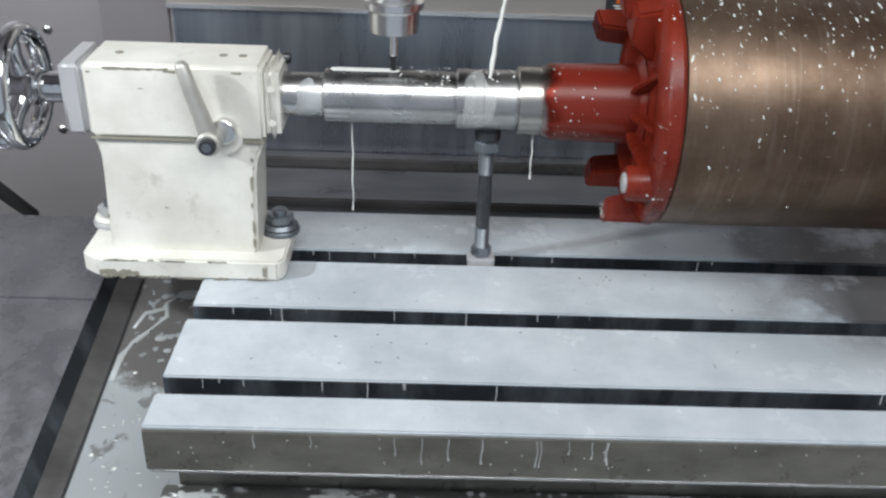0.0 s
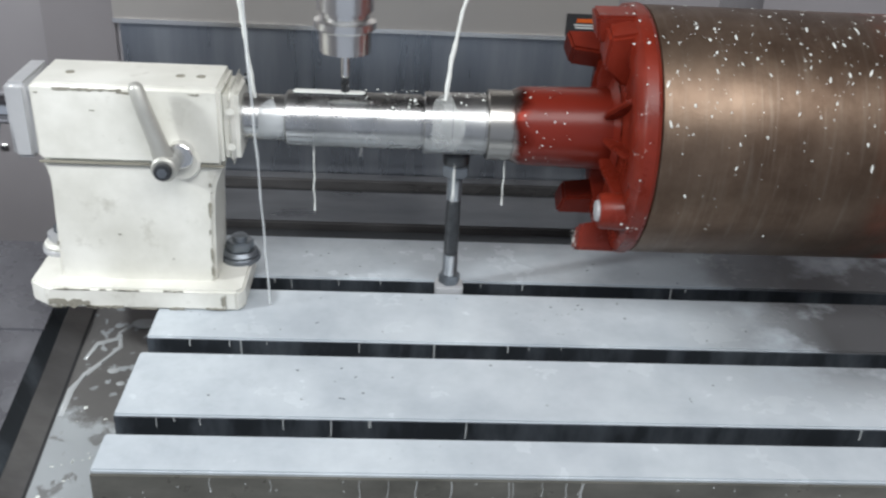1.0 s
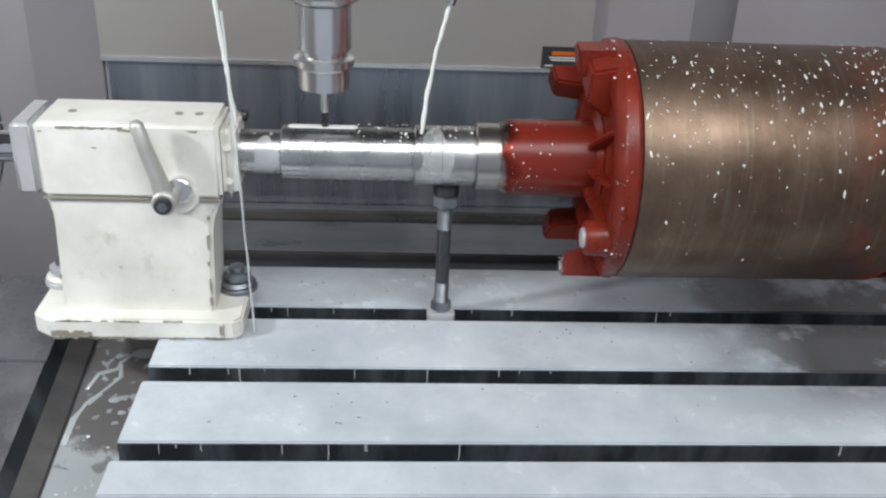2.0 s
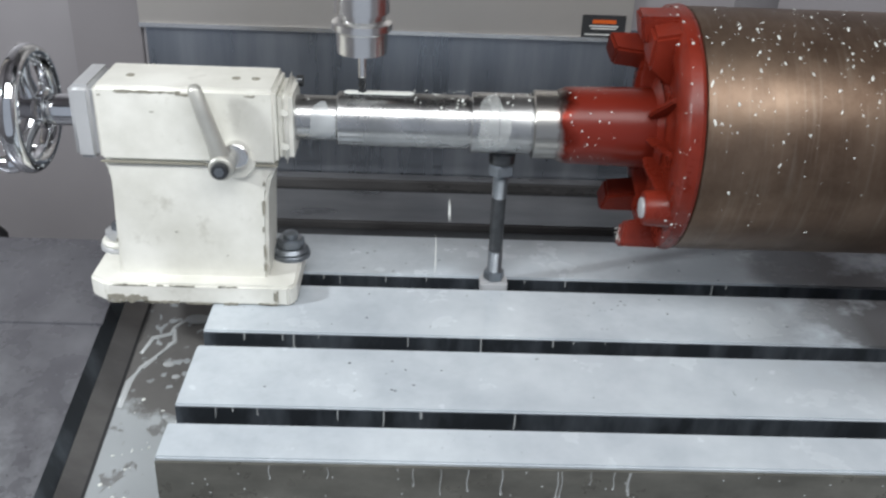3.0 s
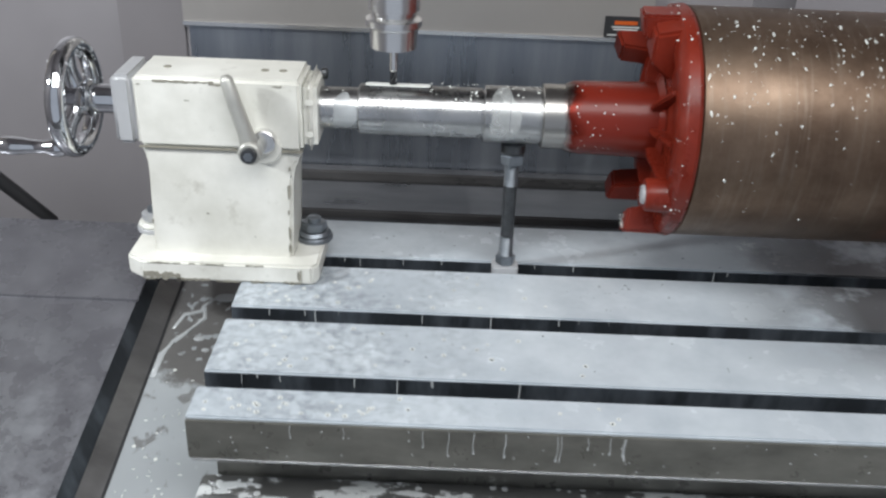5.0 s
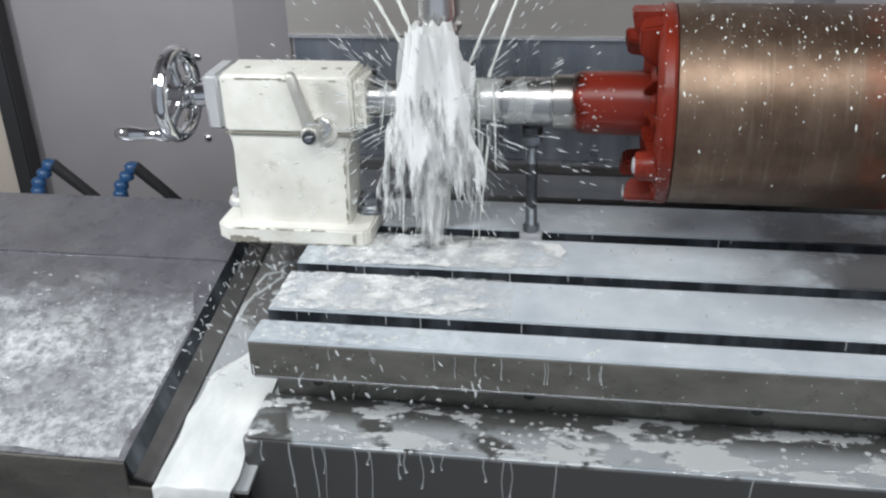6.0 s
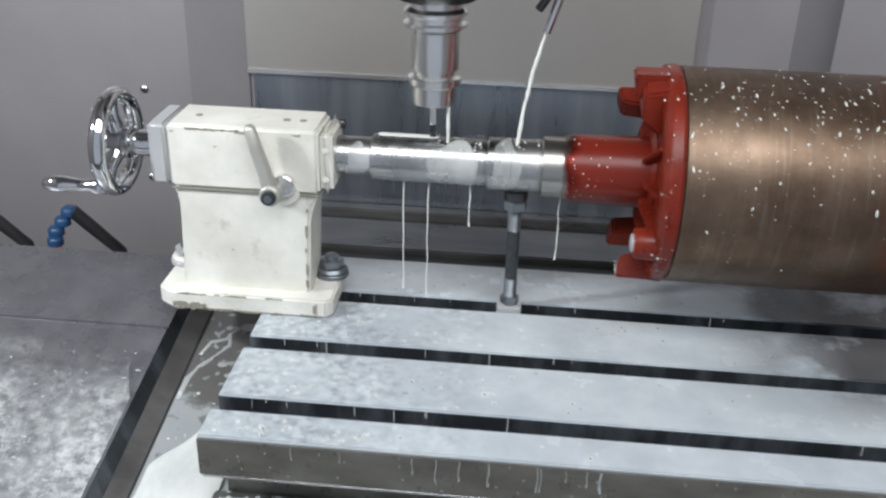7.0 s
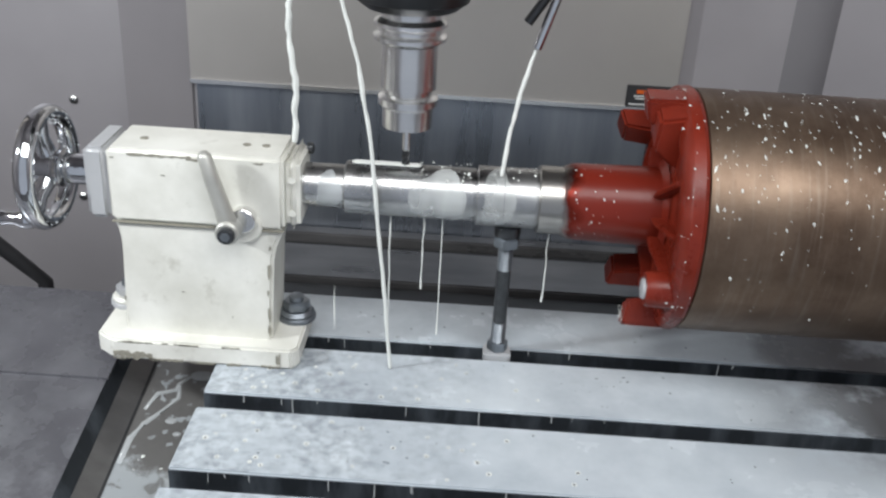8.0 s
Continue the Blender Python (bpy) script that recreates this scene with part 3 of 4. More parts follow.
def build_tailstock():
    tail = thing("tailstock", "cream painted tailstock with chipped edges clamped on the table", "tailstock")
    base_prof = [(-0.090, 0.1985), (-0.106, 0.210), (-0.106, 0.272), (-0.096, 0.285), (0.062, 0.285), (0.072, 0.274), (0.072, 0.2045), (0.0665, 0.1985)]
    base = part("base", prism(base_prof, 0.0195, pose(0, 0, 0.0002), 0.0022), "cream", tail, smooth=35)
    chips([(-0.089, 0.0045, 0.034, 0.010, 0.1984), (0.010, 0.0015, 0.012, 0.003, 0.1984), (-0.058, 0.0020, 0.03, 0.004, 0.1984), (-0.030, 0.018, 0.016, 0.002, 0.1984), (0.040, 0.002, 0.016, 0.003, 0.1984), (-0.084, 0.0180, 0.03, 0.0018, 0.1984), (0.053, 0.009, 0.004, 0.014, 0.1984), (-0.02, 0.0012, 0.02, 0.002, 0.1984)], base)
    flake = random.Random(44)
    chips([(flake.uniform(-0.088, 0.050), flake.choice((0.0012, 0.0185, 0.0182)), flake.uniform(0.003, 0.010), flake.uniform(0.0012, 0.0028), 0.1984) for _ in range(12)], base)
    body_prof = [(-0.082, 0.016), (-0.079, 0.10), (-0.0795, 0.114), (-0.084, 0.1265), (0.0600, 0.1265), (0.0535, 0.114), (0.0500, 0.10), (0.0470, 0.016)]
    body = part("body", prism(body_prof, 0.054, pose(0, 0.269, 0, 90), 0.003), "cream", tail, smooth=35)
    chips([(0.0445, 0.086, 0.003, 0.016, 0.2149), (0.0440, 0.045, 0.0025, 0.02, 0.2149), (0.0435, 0.03, 0.0028, 0.012, 0.2149), (0.0462, 0.108, 0.0022, 0.006, 0.2149), (0.0438, 0.066, 0.0018, 0.007, 0.2149), (-0.0805, 0.052, 0.0016, 0.006, 0.2149), (-0.030, 0.062, 0.0022, 0.0014, 0.2149), (0.012, 0.040, 0.0016, 0.0012, 0.2149)], body)
    head = part("head", box(-0.0842, F0, 0.1262, 0.0602, F1, 0.1905, 0.0035, seg=3), "cream", tail, smooth=40)
    part("seam", box(-0.0835, F0 - 0.0003, 0.1254, 0.0015, F0 + 0.003, 0.1264), "chip", tail, "dark seam below the head")
    part("seam", box(0.035, F0 - 0.0003, 0.1254, 0.0595, F0 + 0.003, 0.1264), "chip", tail, "dark seam below the head")
    chips([(-0.066, 0.1865, 0.052, 0.0030, F0 - 0.0001), (-0.018, 0.185, 0.016, 0.0035, F0 - 0.0001), (0.036, 0.185, 0.008, 0.0025, F0 - 0.0001), (-0.080, 0.183, 0.003, 0.0015, F0 - 0.0001), (-0.040, 0.170, 0.004, 0.001, F0 - 0.0001)], head)
    for x in (-0.060, 0.025, 0.041):
        part("oil_hole", lathe([(0, 0.0035), (0.0006, 0.0035)], pose(x, 0.240, 0.1904) @ UP, 18), "chip", head)
    left = part("end_plate", box(-0.1035, F0 + 0.0006, 0.1272, -0.0846, F1 - 0.001, 0.1895, 0.004, seg=3), "plate", tail, "grey painted end plate", smooth=40)
    right = part("end_plate", box(0.0606, F0 + 0.0006, 0.126, 0.0728, F1 - 0.001, 0.1895, 0.006, seg=3), "cream", tail, "cream end plate wet with coolant", smooth=40)
    for z in (0.143, 0.172):
        part("screw", lathe([(0, 0.003), (0.0008, 0.003)], pose(0.0667, F0 + 0.0018, z, 0, 0, -90), 14), "cream", right)
    part("cap_bolt", lathe([(0, 0.005), (0.0045, 0.005), (0.0055, 0.004)], pose(0.0715, F1 - 0.012, 0.183), 20), "black", right, smooth=40)
    # clamping lever on its boss
    boss = part("lever_boss", lathe([(0, 0.0150), (0.004, 0.0146), (0.0055, 0.013)], pose(0.027, F0 + 0.003, 0.1290, 0, 0, -90), 36), "cream", tail, smooth=40)
    part("ring", lathe([(0, 0.0105), (0.0095, 0.0105), (0.0105, 0.0095)], pose(0.0275, F0 + 0.001, 0.1375, 0, 0, -90), 32), "holder", boss, smooth=40)
    pts = [(0.0175, 0.199, 0.1335), (0.0135, 0.198, 0.150), (0.0065, 0.197, 0.174), (0.0010, 0.1965, 0.1950), (0.0000, 0.1965, 0.1985)]
    lever = part("lever", tube(pts, [0.0085, 0.0070, 0.0064, 0.0056, 0.0032], 16), "lever", tail, "greyish steel clamping lever", smooth=60)
    part("lever_eye", lathe([(0, 0.0100), (0.0235, 0.0100), (0.0252, 0.0085)], pose(0.0180, F0 + 0.001, 0.1320, 0, 0, -90), 32), "lever", lever, smooth=40)
    part("bolt", lathe([(0, 0.0070), (0.004, 0.0070), (0.005, 0.0062)], pose(0.0180, F0 - 0.0240, 0.1320, 0, 0, -90), 28), "black", lever, "black socket bolt", smooth=40)
    part("socket", prism(hexagon(0.0042), 0.0004, pose(0.018, F0 - 0.0292, 0.1320, 90)), "thread", lever)
    # handwheel
    part("quill_screw", lathe([(-0.150, 0.010), (-0.148, 0.013), (-0.103, 0.013)], pose(0, AY, AZ), 28), "chrome", tail, smooth=40)
    ring = bmesh.new()
    wx, big, thin = -0.146, 0.0465, 0.0068
    for i in range(56):
        for j in range(14):
            a, b = 2 * math.pi * i / 56, 2 * math.pi * j / 14
            r = big + thin * 1.05 * math.cos(b)
            ring.verts.new((wx + thin * 1.25 * math.sin(b), AY + r * math.cos(a), AZ + r * math.sin(a)))
    ring.verts.ensure_lookup_table()
    for i in range(56):
        for j in range(14):
            v = [ring.verts[((i + p) % 56) * 14 + (j + q) % 14] for p, q in ((0, 0), (1, 0), (1, 1), (0, 1))]
            ring.faces.new(v)
    bmesh.ops.recalc_face_normals(ring, faces=ring.faces[:])
    wheel = part("handwheel", ring, "chrome", tail, "shiny chrome handwheel", smooth=80)
    part("hub", lathe([(-0.160, 0.010), (-0.156, 0.015), (-0.132, 0.016), (-0.130, 0.012)], pose(0, AY, AZ), 28), "chrome", wheel, smooth=40)
    for a in (100, 220, 340):
        c, s = math.cos(radians(a)), math.sin(radians(a))
        part("spoke", tube([(wx + 0.002, AY + 0.012 * c, AZ + 0.012 * s), (wx, AY + 0.028 * c, AZ + 0.028 * s), (wx, AY + 0.044 * c, AZ + 0.044 * s)], [0.0085, 0.0065, 0.0075], 12), "chrome", wheel, smooth=60)
    rng = random.Random(31)
    beads = bmesh.new()
    for _ in range(150):
        a, b = rng.uniform(0, 6.283), rng.uniform(1.2, 5.0)
        r = big + thin * 1.05 * math.cos(b)
        size = rng.choice((0.0005, 0.0007, 0.0010, 0.0014))
        blob(beads, (wx + thin * 1.25 * math.sin(b), AY + r * math.cos(a), AZ + r * math.sin(a)), (size, size, size))
    tagged(part("droplet", beads, "thin", wheel, "coolant beads on the chrome rim", smooth=80), kind="stuff")
    hy, hz = AY - 0.020, AZ - 0.0405
    part("handle", lathe([(-0.218, 0.003), (-0.2165, 0.006), (-0.208, 0.0082), (-0.198, 0.0085), (-0.184, 0.0065), (-0.170, 0.0058), (-0.164, 0.0085), (-0.158, 0.0085), (-0.150, 0.006)], pose(0, hy, hz), 24), "chrome", wheel, "turned chrome crank handle", smooth=50)
    part("quill", lathe([(0.072, 0.0185), (0.109, 0.0185)], pose(0, AY, AZ), 40), "steel", tail, "bright steel quill", smooth=40)
    return tail


def build_clamp(x, y, bare):
    bolt = thing("clamp_bolt", "black flange nut and washer clamping the tailstock" if not bare else "cream-splashed clamp nut at the tailstock foot", "bolt", "clamp bolts")
    base_z = 0.0198
    part("washer", lathe([(0, 0.0175), (0.003, 0.0175), (0.0042, 0.0165)], pose(x, y, base_z) @ UP, 32), "thread" if not bare else "plate", bolt, smooth=40)
    part("flange", lathe([(0, 0.0155), (0.002, 0.0160), (0.0050, 0.0138)], pose(x, y, base_z + 0.0044) @ UP, 32), "thread" if not bare else "cream", bolt, smooth=40)
    part("nut", prism(hexagon(0.0128), 0.0085, pose(x, y, base_z + 0.0092, 0, 0, 12), 0.0012), "thread" if not bare else "plate", bolt, smooth=35)
    part("stud", lathe([(0, 0.0066), (0.0042, 0.0066), (0.0054, 0.005)], pose(x, y, base_z + 0.0178) @ UP, 20), "thread", bolt, smooth=40)
    return bolt


# ---- workpiece ----
def build_rotor():
    rotor = thing("motor_rotor", "motor rotor with bright shaft, red end flange and browned barrel", "rotor")
    axis = pose(0, AY, AZ)
    part("shaft", lathe([(0.1065, 0.0205), (0.1080, 0.0224), (0.2150, 0.0224), (0.2155, 0.0212), (0.2178, 0.0212)], axis, 72), "steel", rotor, "bright turned shaft journal", smooth=30)
    part("shaft_collar", lathe([(0.2172, 0.0245), (0.2180, 0.0252), (0.2660, 0.0252), (0.2665, 0.0240), (0.2690, 0.0240)], axis, 72), "steel", rotor, smooth=30)
    part("shaft_groove", lathe([(0.2395, 0.02535), (0.2400, 0.02535)], axis, 72), "dark", rotor)
    part("seal_seat", lathe([(0.2680, 0.0270), (0.2690, 0.0285), (0.2880, 0.0285)], axis, 72), "red_edge", rotor, smooth=30)
    part("hub", lathe([(0.2882, 0.0290), (0.2950, 0.0318), (0.3100, 0.0322), (0.3660, 0.0335), (0.3700, 0.042)], axis, 72), "red_edge", rotor, "red painted hub", smooth=30)
    flange = part("flange", lathe([(0.3685, 0.0335), (0.3710, 0.040), (0.3725, 0.068), (0.3700, 0.075), (0.3688, 0.080), (0.3688, 0.091), (0.3705, 0.0968), (0.3745, 0.1008), (0.3830, 0.1018), (0.3860, 0.1000)], axis, 96), "red", rotor, "red painted end flange", smooth=30)

    def radial(r, angle, x):
        return (x, AY - r * math.cos(radians(angle)), AZ + r * math.sin(radians(angle)))

    def spoke_frame(angle):
        return Matrix.Translation((0, AY, AZ)) @ Matrix.Rotation(radians(-angle), 4, "X")

    for a, x0, w in ((84, 0.343, 0.024), (150, 0.340, 0.022), (206, 0.342, 0.024), (-116, 0.340, 0.022), (-62, 0.343, 0.024)):
        bm = prism([(x0, -0.100), (0.376, -0.1005), (0.376, -0.074), (x0 + 0.004, -0.079)], w, Matrix.Translation((0, 0, -w / 2)), 0.0022)
        bm.transform(spoke_frame(a))
        part("lug", bm, "red", flange, smooth=35)
    bm = prism([(0.352, -0.066), (0.352, -0.094), (0.378, -0.0995), (0.378, -0.050), (0.370, -0.050)], 0.030, Matrix.Translation((0, 0, -0.015)), 0.0025)
    bm.transform(spoke_frame(74))
    part("wedge_boss", bm, "red", flange, smooth=35)
    for a in (4, 37, -28, 110, 150, 180, -90, -130):
        bm = prism([(0.358, -0.030), (0.3585, -0.044), (0.3680, -0.076), (0.375, -0.076), (0.375, -0.030)], 0.0042, Matrix.Translation((0, 0, -0.0021)), 0.0012)
        bm.transform(spoke_frame(a))
        part("rib", bm, "red", flange, smooth=35)
    boss = part("bolt_boss", lathe([(0.352, 0.0125), (0.354, 0.0140), (0.374, 0.0150)], Matrix.Translation((0, -0.0850 * math.cos(radians(-27)), 0.0850 * math.sin(radians(-27)))) @ axis, 32), "red", flange, smooth=40)
    part("bolt_head", lathe([(0.3492, 0.0035), (0.3500, 0.0078), (0.3525, 0.0088)], Matrix.Translation((0, -0.0850 * math.cos(radians(-27)), 0.0850 * math.sin(radians(-27)))) @ axis, 24), "plate", boss, "bolt head pale with coolant", smooth=40)
    part("barrel", lathe([(0.3862, 0.0985), (0.3875, 0.1003), (0.6060, 0.1003), (0.6100, 0.0985), (0.6140, 0.0950)], axis, 128), "barrel", rotor, "browned laminated steel barrel", smooth=30)
    part("end_flange", lathe([(0.6145, 0.092), (0.6160, 0.0985), (0.6300, 0.0985), (0.6340, 0.092), (0.6360, 0.04), (0.72, 0.034)], axis, 96), "red", rotor, "red painted far end flange", smooth=30)
    # keyway being milled on top of the journal, full of coolant
    n, w = 8, 0.0042
    outline = [(0.116 + w * math.cos(t), w * math.sin(t)) for t in [math.pi / 2 + math.pi * k / n for k in range(n + 1)]]
    outline += [(0.166 + w * math.cos(t), w * math.sin(t)) for t in [-math.pi / 2 + math.pi * k / n for k in range(n + 1)]]
    part("keyway_rim", prism([(0.141 + (x - 0.141) * 1.03, y * 1.22) for x, y in outline], 0.0012, pose(0, AY, AZ + 0.0217)), "dark", rotor, "dark edge of the keyway")
    part("keyway_coolant", prism(outline, 0.0020, pose(0, AY, AZ + 0.0216), 0.0006), "coolant", rotor, "keyway brimming with white coolant", smooth=40)
    # clinging coolant drops
    rng = random.Random(11)
    bm = bmesh.new()

    def cling(x, r, a, s, long):
        m = Matrix.Translation(radial(r, a, x)) @ Matrix.Rotation(radians(-a), 4, "X") @ Matrix.Rotation(rng.uniform(-0.5, 0.5), 4, "Y")
        bmesh.ops.create_icosphere(bm, subdivisions=1, radius=1, matrix=m @ Matrix.Diagonal((s, s * 0.35, s * long, 1)))

    for _ in range(380):
        a = rng.gauss(58, 34)
        cling(rng.uniform(0.390, 0.606), 0.1003, a, rng.choice((0.0002, 0.0003, 0.0003, 0.0004, 0.0005, 0.0007, 0.0011)), rng.uniform(0.8, 3.4))
    for _ in range(45):
        cling(rng.uniform(0.56, 0.607), 0.1003, rng.gauss(55, 20), rng.uniform(0.0006, 0.0017), rng.uniform(0.8, 1.8))
    for _ in range(70):
        cling(rng.uniform(0.295, 0.36), 0.0325, rng.uniform(-40, 110), rng.choice((0.0003, 0.0004, 0.0005, 0.0008)), rng.uniform(0.8, 1.6))
    for _ in range(46):
        cling(rng.uniform(0.366, 0.384), 0.1012, rng.uniform(-70, 100), rng.choice((0.0003, 0.0004, 0.0005, 0.0007, 0.0012)), rng.uniform(0.8, 1.5))
    for _ in range(70):
        cling(rng.choice((rng.uniform(0.17, 0.215), rng.uniform(0.22, 0.266), rng.uniform(0.27, 0.29))), 0.0250, rng.gauss(80, 18), rng.uniform(0.0005, 0.0016), rng.uniform(0.8, 1.5))
    for _ in range(70):
        cling(rng.uniform(0.346, 0.376), 0.1002, rng.uniform(-67.5, -56.5), rng.choice((0.0004, 0.0005, 0.0007, 0.0010)), rng.uniform(0.8, 1.4))
    for _ in range(50):
        cling(rng.uniform(0.3425, 0.3435), rng.uniform(0.084, 0.097), rng.uniform(-67.5, -56.5), rng.choice((0.0004, 0.0006, 0.0009)), 1.0)
    tagged(part("droplet", bm, "coolant", rotor, "white coolant droplets clinging to the rotor", smooth=80), kind="stuff")
    # milky skins round the journal
    for xc, ac, dx, da, r, mat in ((0.2345, 14, 0.0130, 66, 0.0254, "veil"), (0.095, 5, 0.0105, 55, 0.0187, "thin")):
        bm = bmesh.new()
        rows = []
        for i in range(1, 9):
            f = i / 8
            ring = []
            for k in range(28):
                t = 2 * math.pi * k / 28
                edge = 1 + 0.13 * math.sin(3 * t + xc * 90) + 0.08 * math.sin(5 * t + 1)
                ring.append(bm.verts.new(radial(r + 0.0009 * (1 - f * f) + 0.0001, ac + da * f * edge * math.sin(t), xc + dx * f * edge * math.cos(t))))
            rows.append(ring)
        bm.faces.new(rows[0])
        for p, q in zip(rows, rows[1:]):
            for k in range(28):
                bm.faces.new((p[k], p[(k + 1) % 28], q[(k + 1) % 28], q[k]))
        bmesh.ops.recalc_face_normals(bm, faces=bm.faces[:])
        part("coolant_skin", bm, mat, rotor, "milky coolant skin on the shaft", smooth=80)
    return rotor


def build_jack():
    jack = thing("support_jack", "threaded screw jack standing in the slot under the shaft", "jack")
    x, y = 0.246, 0.248
    m = pose(x, y, 0) @ UP
    part("foot", prism([(-0.0125, -0.0095), (0.0125, -0.0095), (0.0125, 0.0095), (-0.0125, 0.0095)], 0.012, pose(x, y, -0.006), 0.002), "plate", jack, "slot nut white with coolant", smooth=40)
    part("foot_nut", prism(hexagon(0.0098), 0.009, pose(x, y, 0.0062, 0, 0, 10), 0.001), "thread", jack, smooth=35)
    thread = []
    for k in range(26):
        z = 0.0152 + 0.0008 * k
        thread.append((z, 0.0058 if k % 2 else 0.0066))
    part("thread", lathe(thread, m, 24), "thread", jack, "bluish threaded stud end", smooth=50)
    part("rod", lathe([(0.0362, 0.0062), (0.088, 0.0062)], m, 28), "black", jack, "dark plain rod", smooth=40)
    part("thread", lathe([(0.088 + 0.0008 * k, 0.0058 if k % 2 else 0.0066) for k in range(28)], m, 24), "thread", jack, "bluish threaded stud end", smooth=50)
    part("nut", prism(hexagon(0.0118), 0.010, pose(x, y, 0.1100, 0, 0, 20), 0.0012), "thread", jack, smooth=35)
    part("head", lathe([(0.1202, 0.0075), (0.1215, 0.0112), (0.1300, 0.0116), (0.1330, 0.009)], m, 32), "black", jack, "rubber-like dark support head", smooth=40)
    return jack


# ---- spindle ----
SX, SY = 0.1645, 0.243


def build_spindle():
    spin = thing("milling_spindle", "bright steel tool holder in the milling spindle", "spindle")
    m = pose(SX, SY, 0) @ UP
    part("collet_nut", lathe([(0.2150, 0.0185), (0.2155, 0.0203), (0.2320, 0.0208), (0.2345, 0.0242), (0.2400, 0.0242), (0.2425, 0.0205)], m, 64), "holder", spin, smooth=25)
    part("holder_body", lathe([(0.2428, 0.0190), (0.2470, 0.0190), (0.2480, 0.0222), (0.2830, 0.0222), (0.2840, 0.0200)], m, 64), "holder", spin, smooth=25)
    part("holder_flange", lathe([(0.2842, 0.0240), (0.2870, 0.0290), (0.2900, 0.0290), (0.2925, 0.0250), (0.2955, 0.0250), (0.2980, 0.0290), (0.3010, 0.0290), (0.3040, 0.0240), (0.3110, 0.0240)], m, 64), "holder", spin, smooth=25)
    part("spindle_nose", lathe([(0.3112, 0.036), (0.3180, 0.045), (0.3400, 0.050), (0.3900, 0.052), (0.3920, 0.085), (0.70, 0.085)], m, 64), "dark", spin, "dark spindle nose", smooth=25)
    part("head_housing", box(-0.08, 0.15, 0.685, 0.42, 0.60, 1.29, 0.01), "wall", spin, "grey painted spindle head housing")
    mill = part("end_mill", lathe([(0.1935, 0.0026), (0.1950, 0.0036), (0.2149, 0.0036)], UP, 24), "holder", spin, "slender end mill", smooth=30)
    mill.location = (SX, SY, 0)
    bm = bmesh.new()
    rings, steps = [], 16
    for i in range(15):
        z = 0.1795 + 0.001 * i
        rings.append([bm.verts.new(((0.0033 if k % 4 < 2 else 0.0021) * math.cos(2 * math.pi * k / steps + i * 0.25), (0.0033 if k % 4 < 2 else 0.0021) * math.sin(2 * math.pi * k / steps + i * 0.25), z)) for k in range(steps)])
    for p, q in zip(rings, rings[1:]):
        for k in range(steps):
            bm.faces.new((p[k], p[(k + 1) % steps], q[(k + 1) % steps], q[k]))
    bm.faces.new(rings[0][::-1])
    bm.faces.new(rings[-1])
    part("flutes", bm, "dark", mill, "dark cutting flutes")
    return spin, mill


def build_nozzles():
    noz = thing("coolant_nozzle", "pair of bent chrome coolant tubes beside the spindle", "nozzle")
    part("pipe", tube([(0.2640, 0.243, 0.2850), (0.2740, 0.243, 0.3180), (0.286, 0.243, 0.36), (0.30, 0.243, 0.45)], 0.0038, 14), "chrome", noz, smooth=50)
    part("pipe", tube([(0.2555, 0.250, 0.3030), (0.2680, 0.250, 0.3230), (0.282, 0.250, 0.36), (0.296, 0.25, 0.45)], 0.0040, 14), "dark", noz, smooth=50)
    part("block", box(0.27, 0.225, 0.44, 0.33, 0.27, 0.50, 0.004), "dark", noz)


build_enclosure()
build_hose(-0.313, 0.43, -0.014, True)
build_hose(-0.437, 0.43, -0.014, True)
table = build_table()
tail = build_tailstock()
clamps = [build_clamp(0.0610, 0.258, False), build_clamp(-0.0950, 0.266, True)]
rotor = build_rotor()
jack = build_jack()
spindle, mill = build_spindle()
build_nozzles()

# ---- coolant in the air: rigid pieces that fall ----
GONE, ABOVE = -1.35, 0.70


def strand(points, radius, wobble, seed):
    rng = random.Random(seed)
    pts, radii = [], []
    n = 7 * (len(points) - 1)
    for i in range(n + 1):
        u = i / 7
        k = min(int(u), len(points) - 2)
        p = Vector(points[k]).lerp(Vector(points[k + 1]), u - k)
        pts.append(p + Vector((rng.uniform(-1, 1), rng.uniform(-1, 1), 0)) * wobble)
        radii.append(radius * rng.uniform(0.75, 1.25))
    return tube(pts, radii, 8)


def build_stream(points, radius, wobble=0.0003, seed=1, material="coolant"):
    top = points[0]
    away = Vector(points[0]) - Vector(points[1])
    lead = [tuple(Vector(top) + away.normalized() * 0.11)] if top[2] < 0.284 or top[2] > 0.30 else []
    ob = part("coolant_stream", strand(lead + list(points), radius, wobble, seed), material, smooth=80)
    return tagged(ob, "thin white stream of falling milky coolant", "coolant", "coolant streams")


def build_spray(centre, count, reach, squash, seed, lift=0.0):
    """A burst: stretched drops that leave the centre."""
    rng = random.Random(seed)
    bm = bmesh.new()
    for _ in range(count):
        way = Vector((rng.gauss(0, 1), rng.gauss(0, 0.55), rng.gauss(-0.5 + lift, 0.8))).normalized()
        far = reach * (0.12 + 0.88 * rng.random() ** 0.9)
        p = Vector(centre) + Vector((way.x * far * squash, way.y * far * 0.5, way.z * far - 0.2 * far))
        turn = way.to_track_quat("Z", "Y").to_matrix().to_4x4()
        size = rng.choice((0.0003, 0.0004, 0.0006, 0.0009))
        blob(bm, p, (size, size, rng.uniform(0.004, 0.018) * (1.2 - far / reach)), turn)
    ob = part("coolant_spray", bm, "thin", smooth=80)
    return tagged(ob, "burst of white coolant drops flung off the shaft", "coolant", "coolant bursts", "stuff")


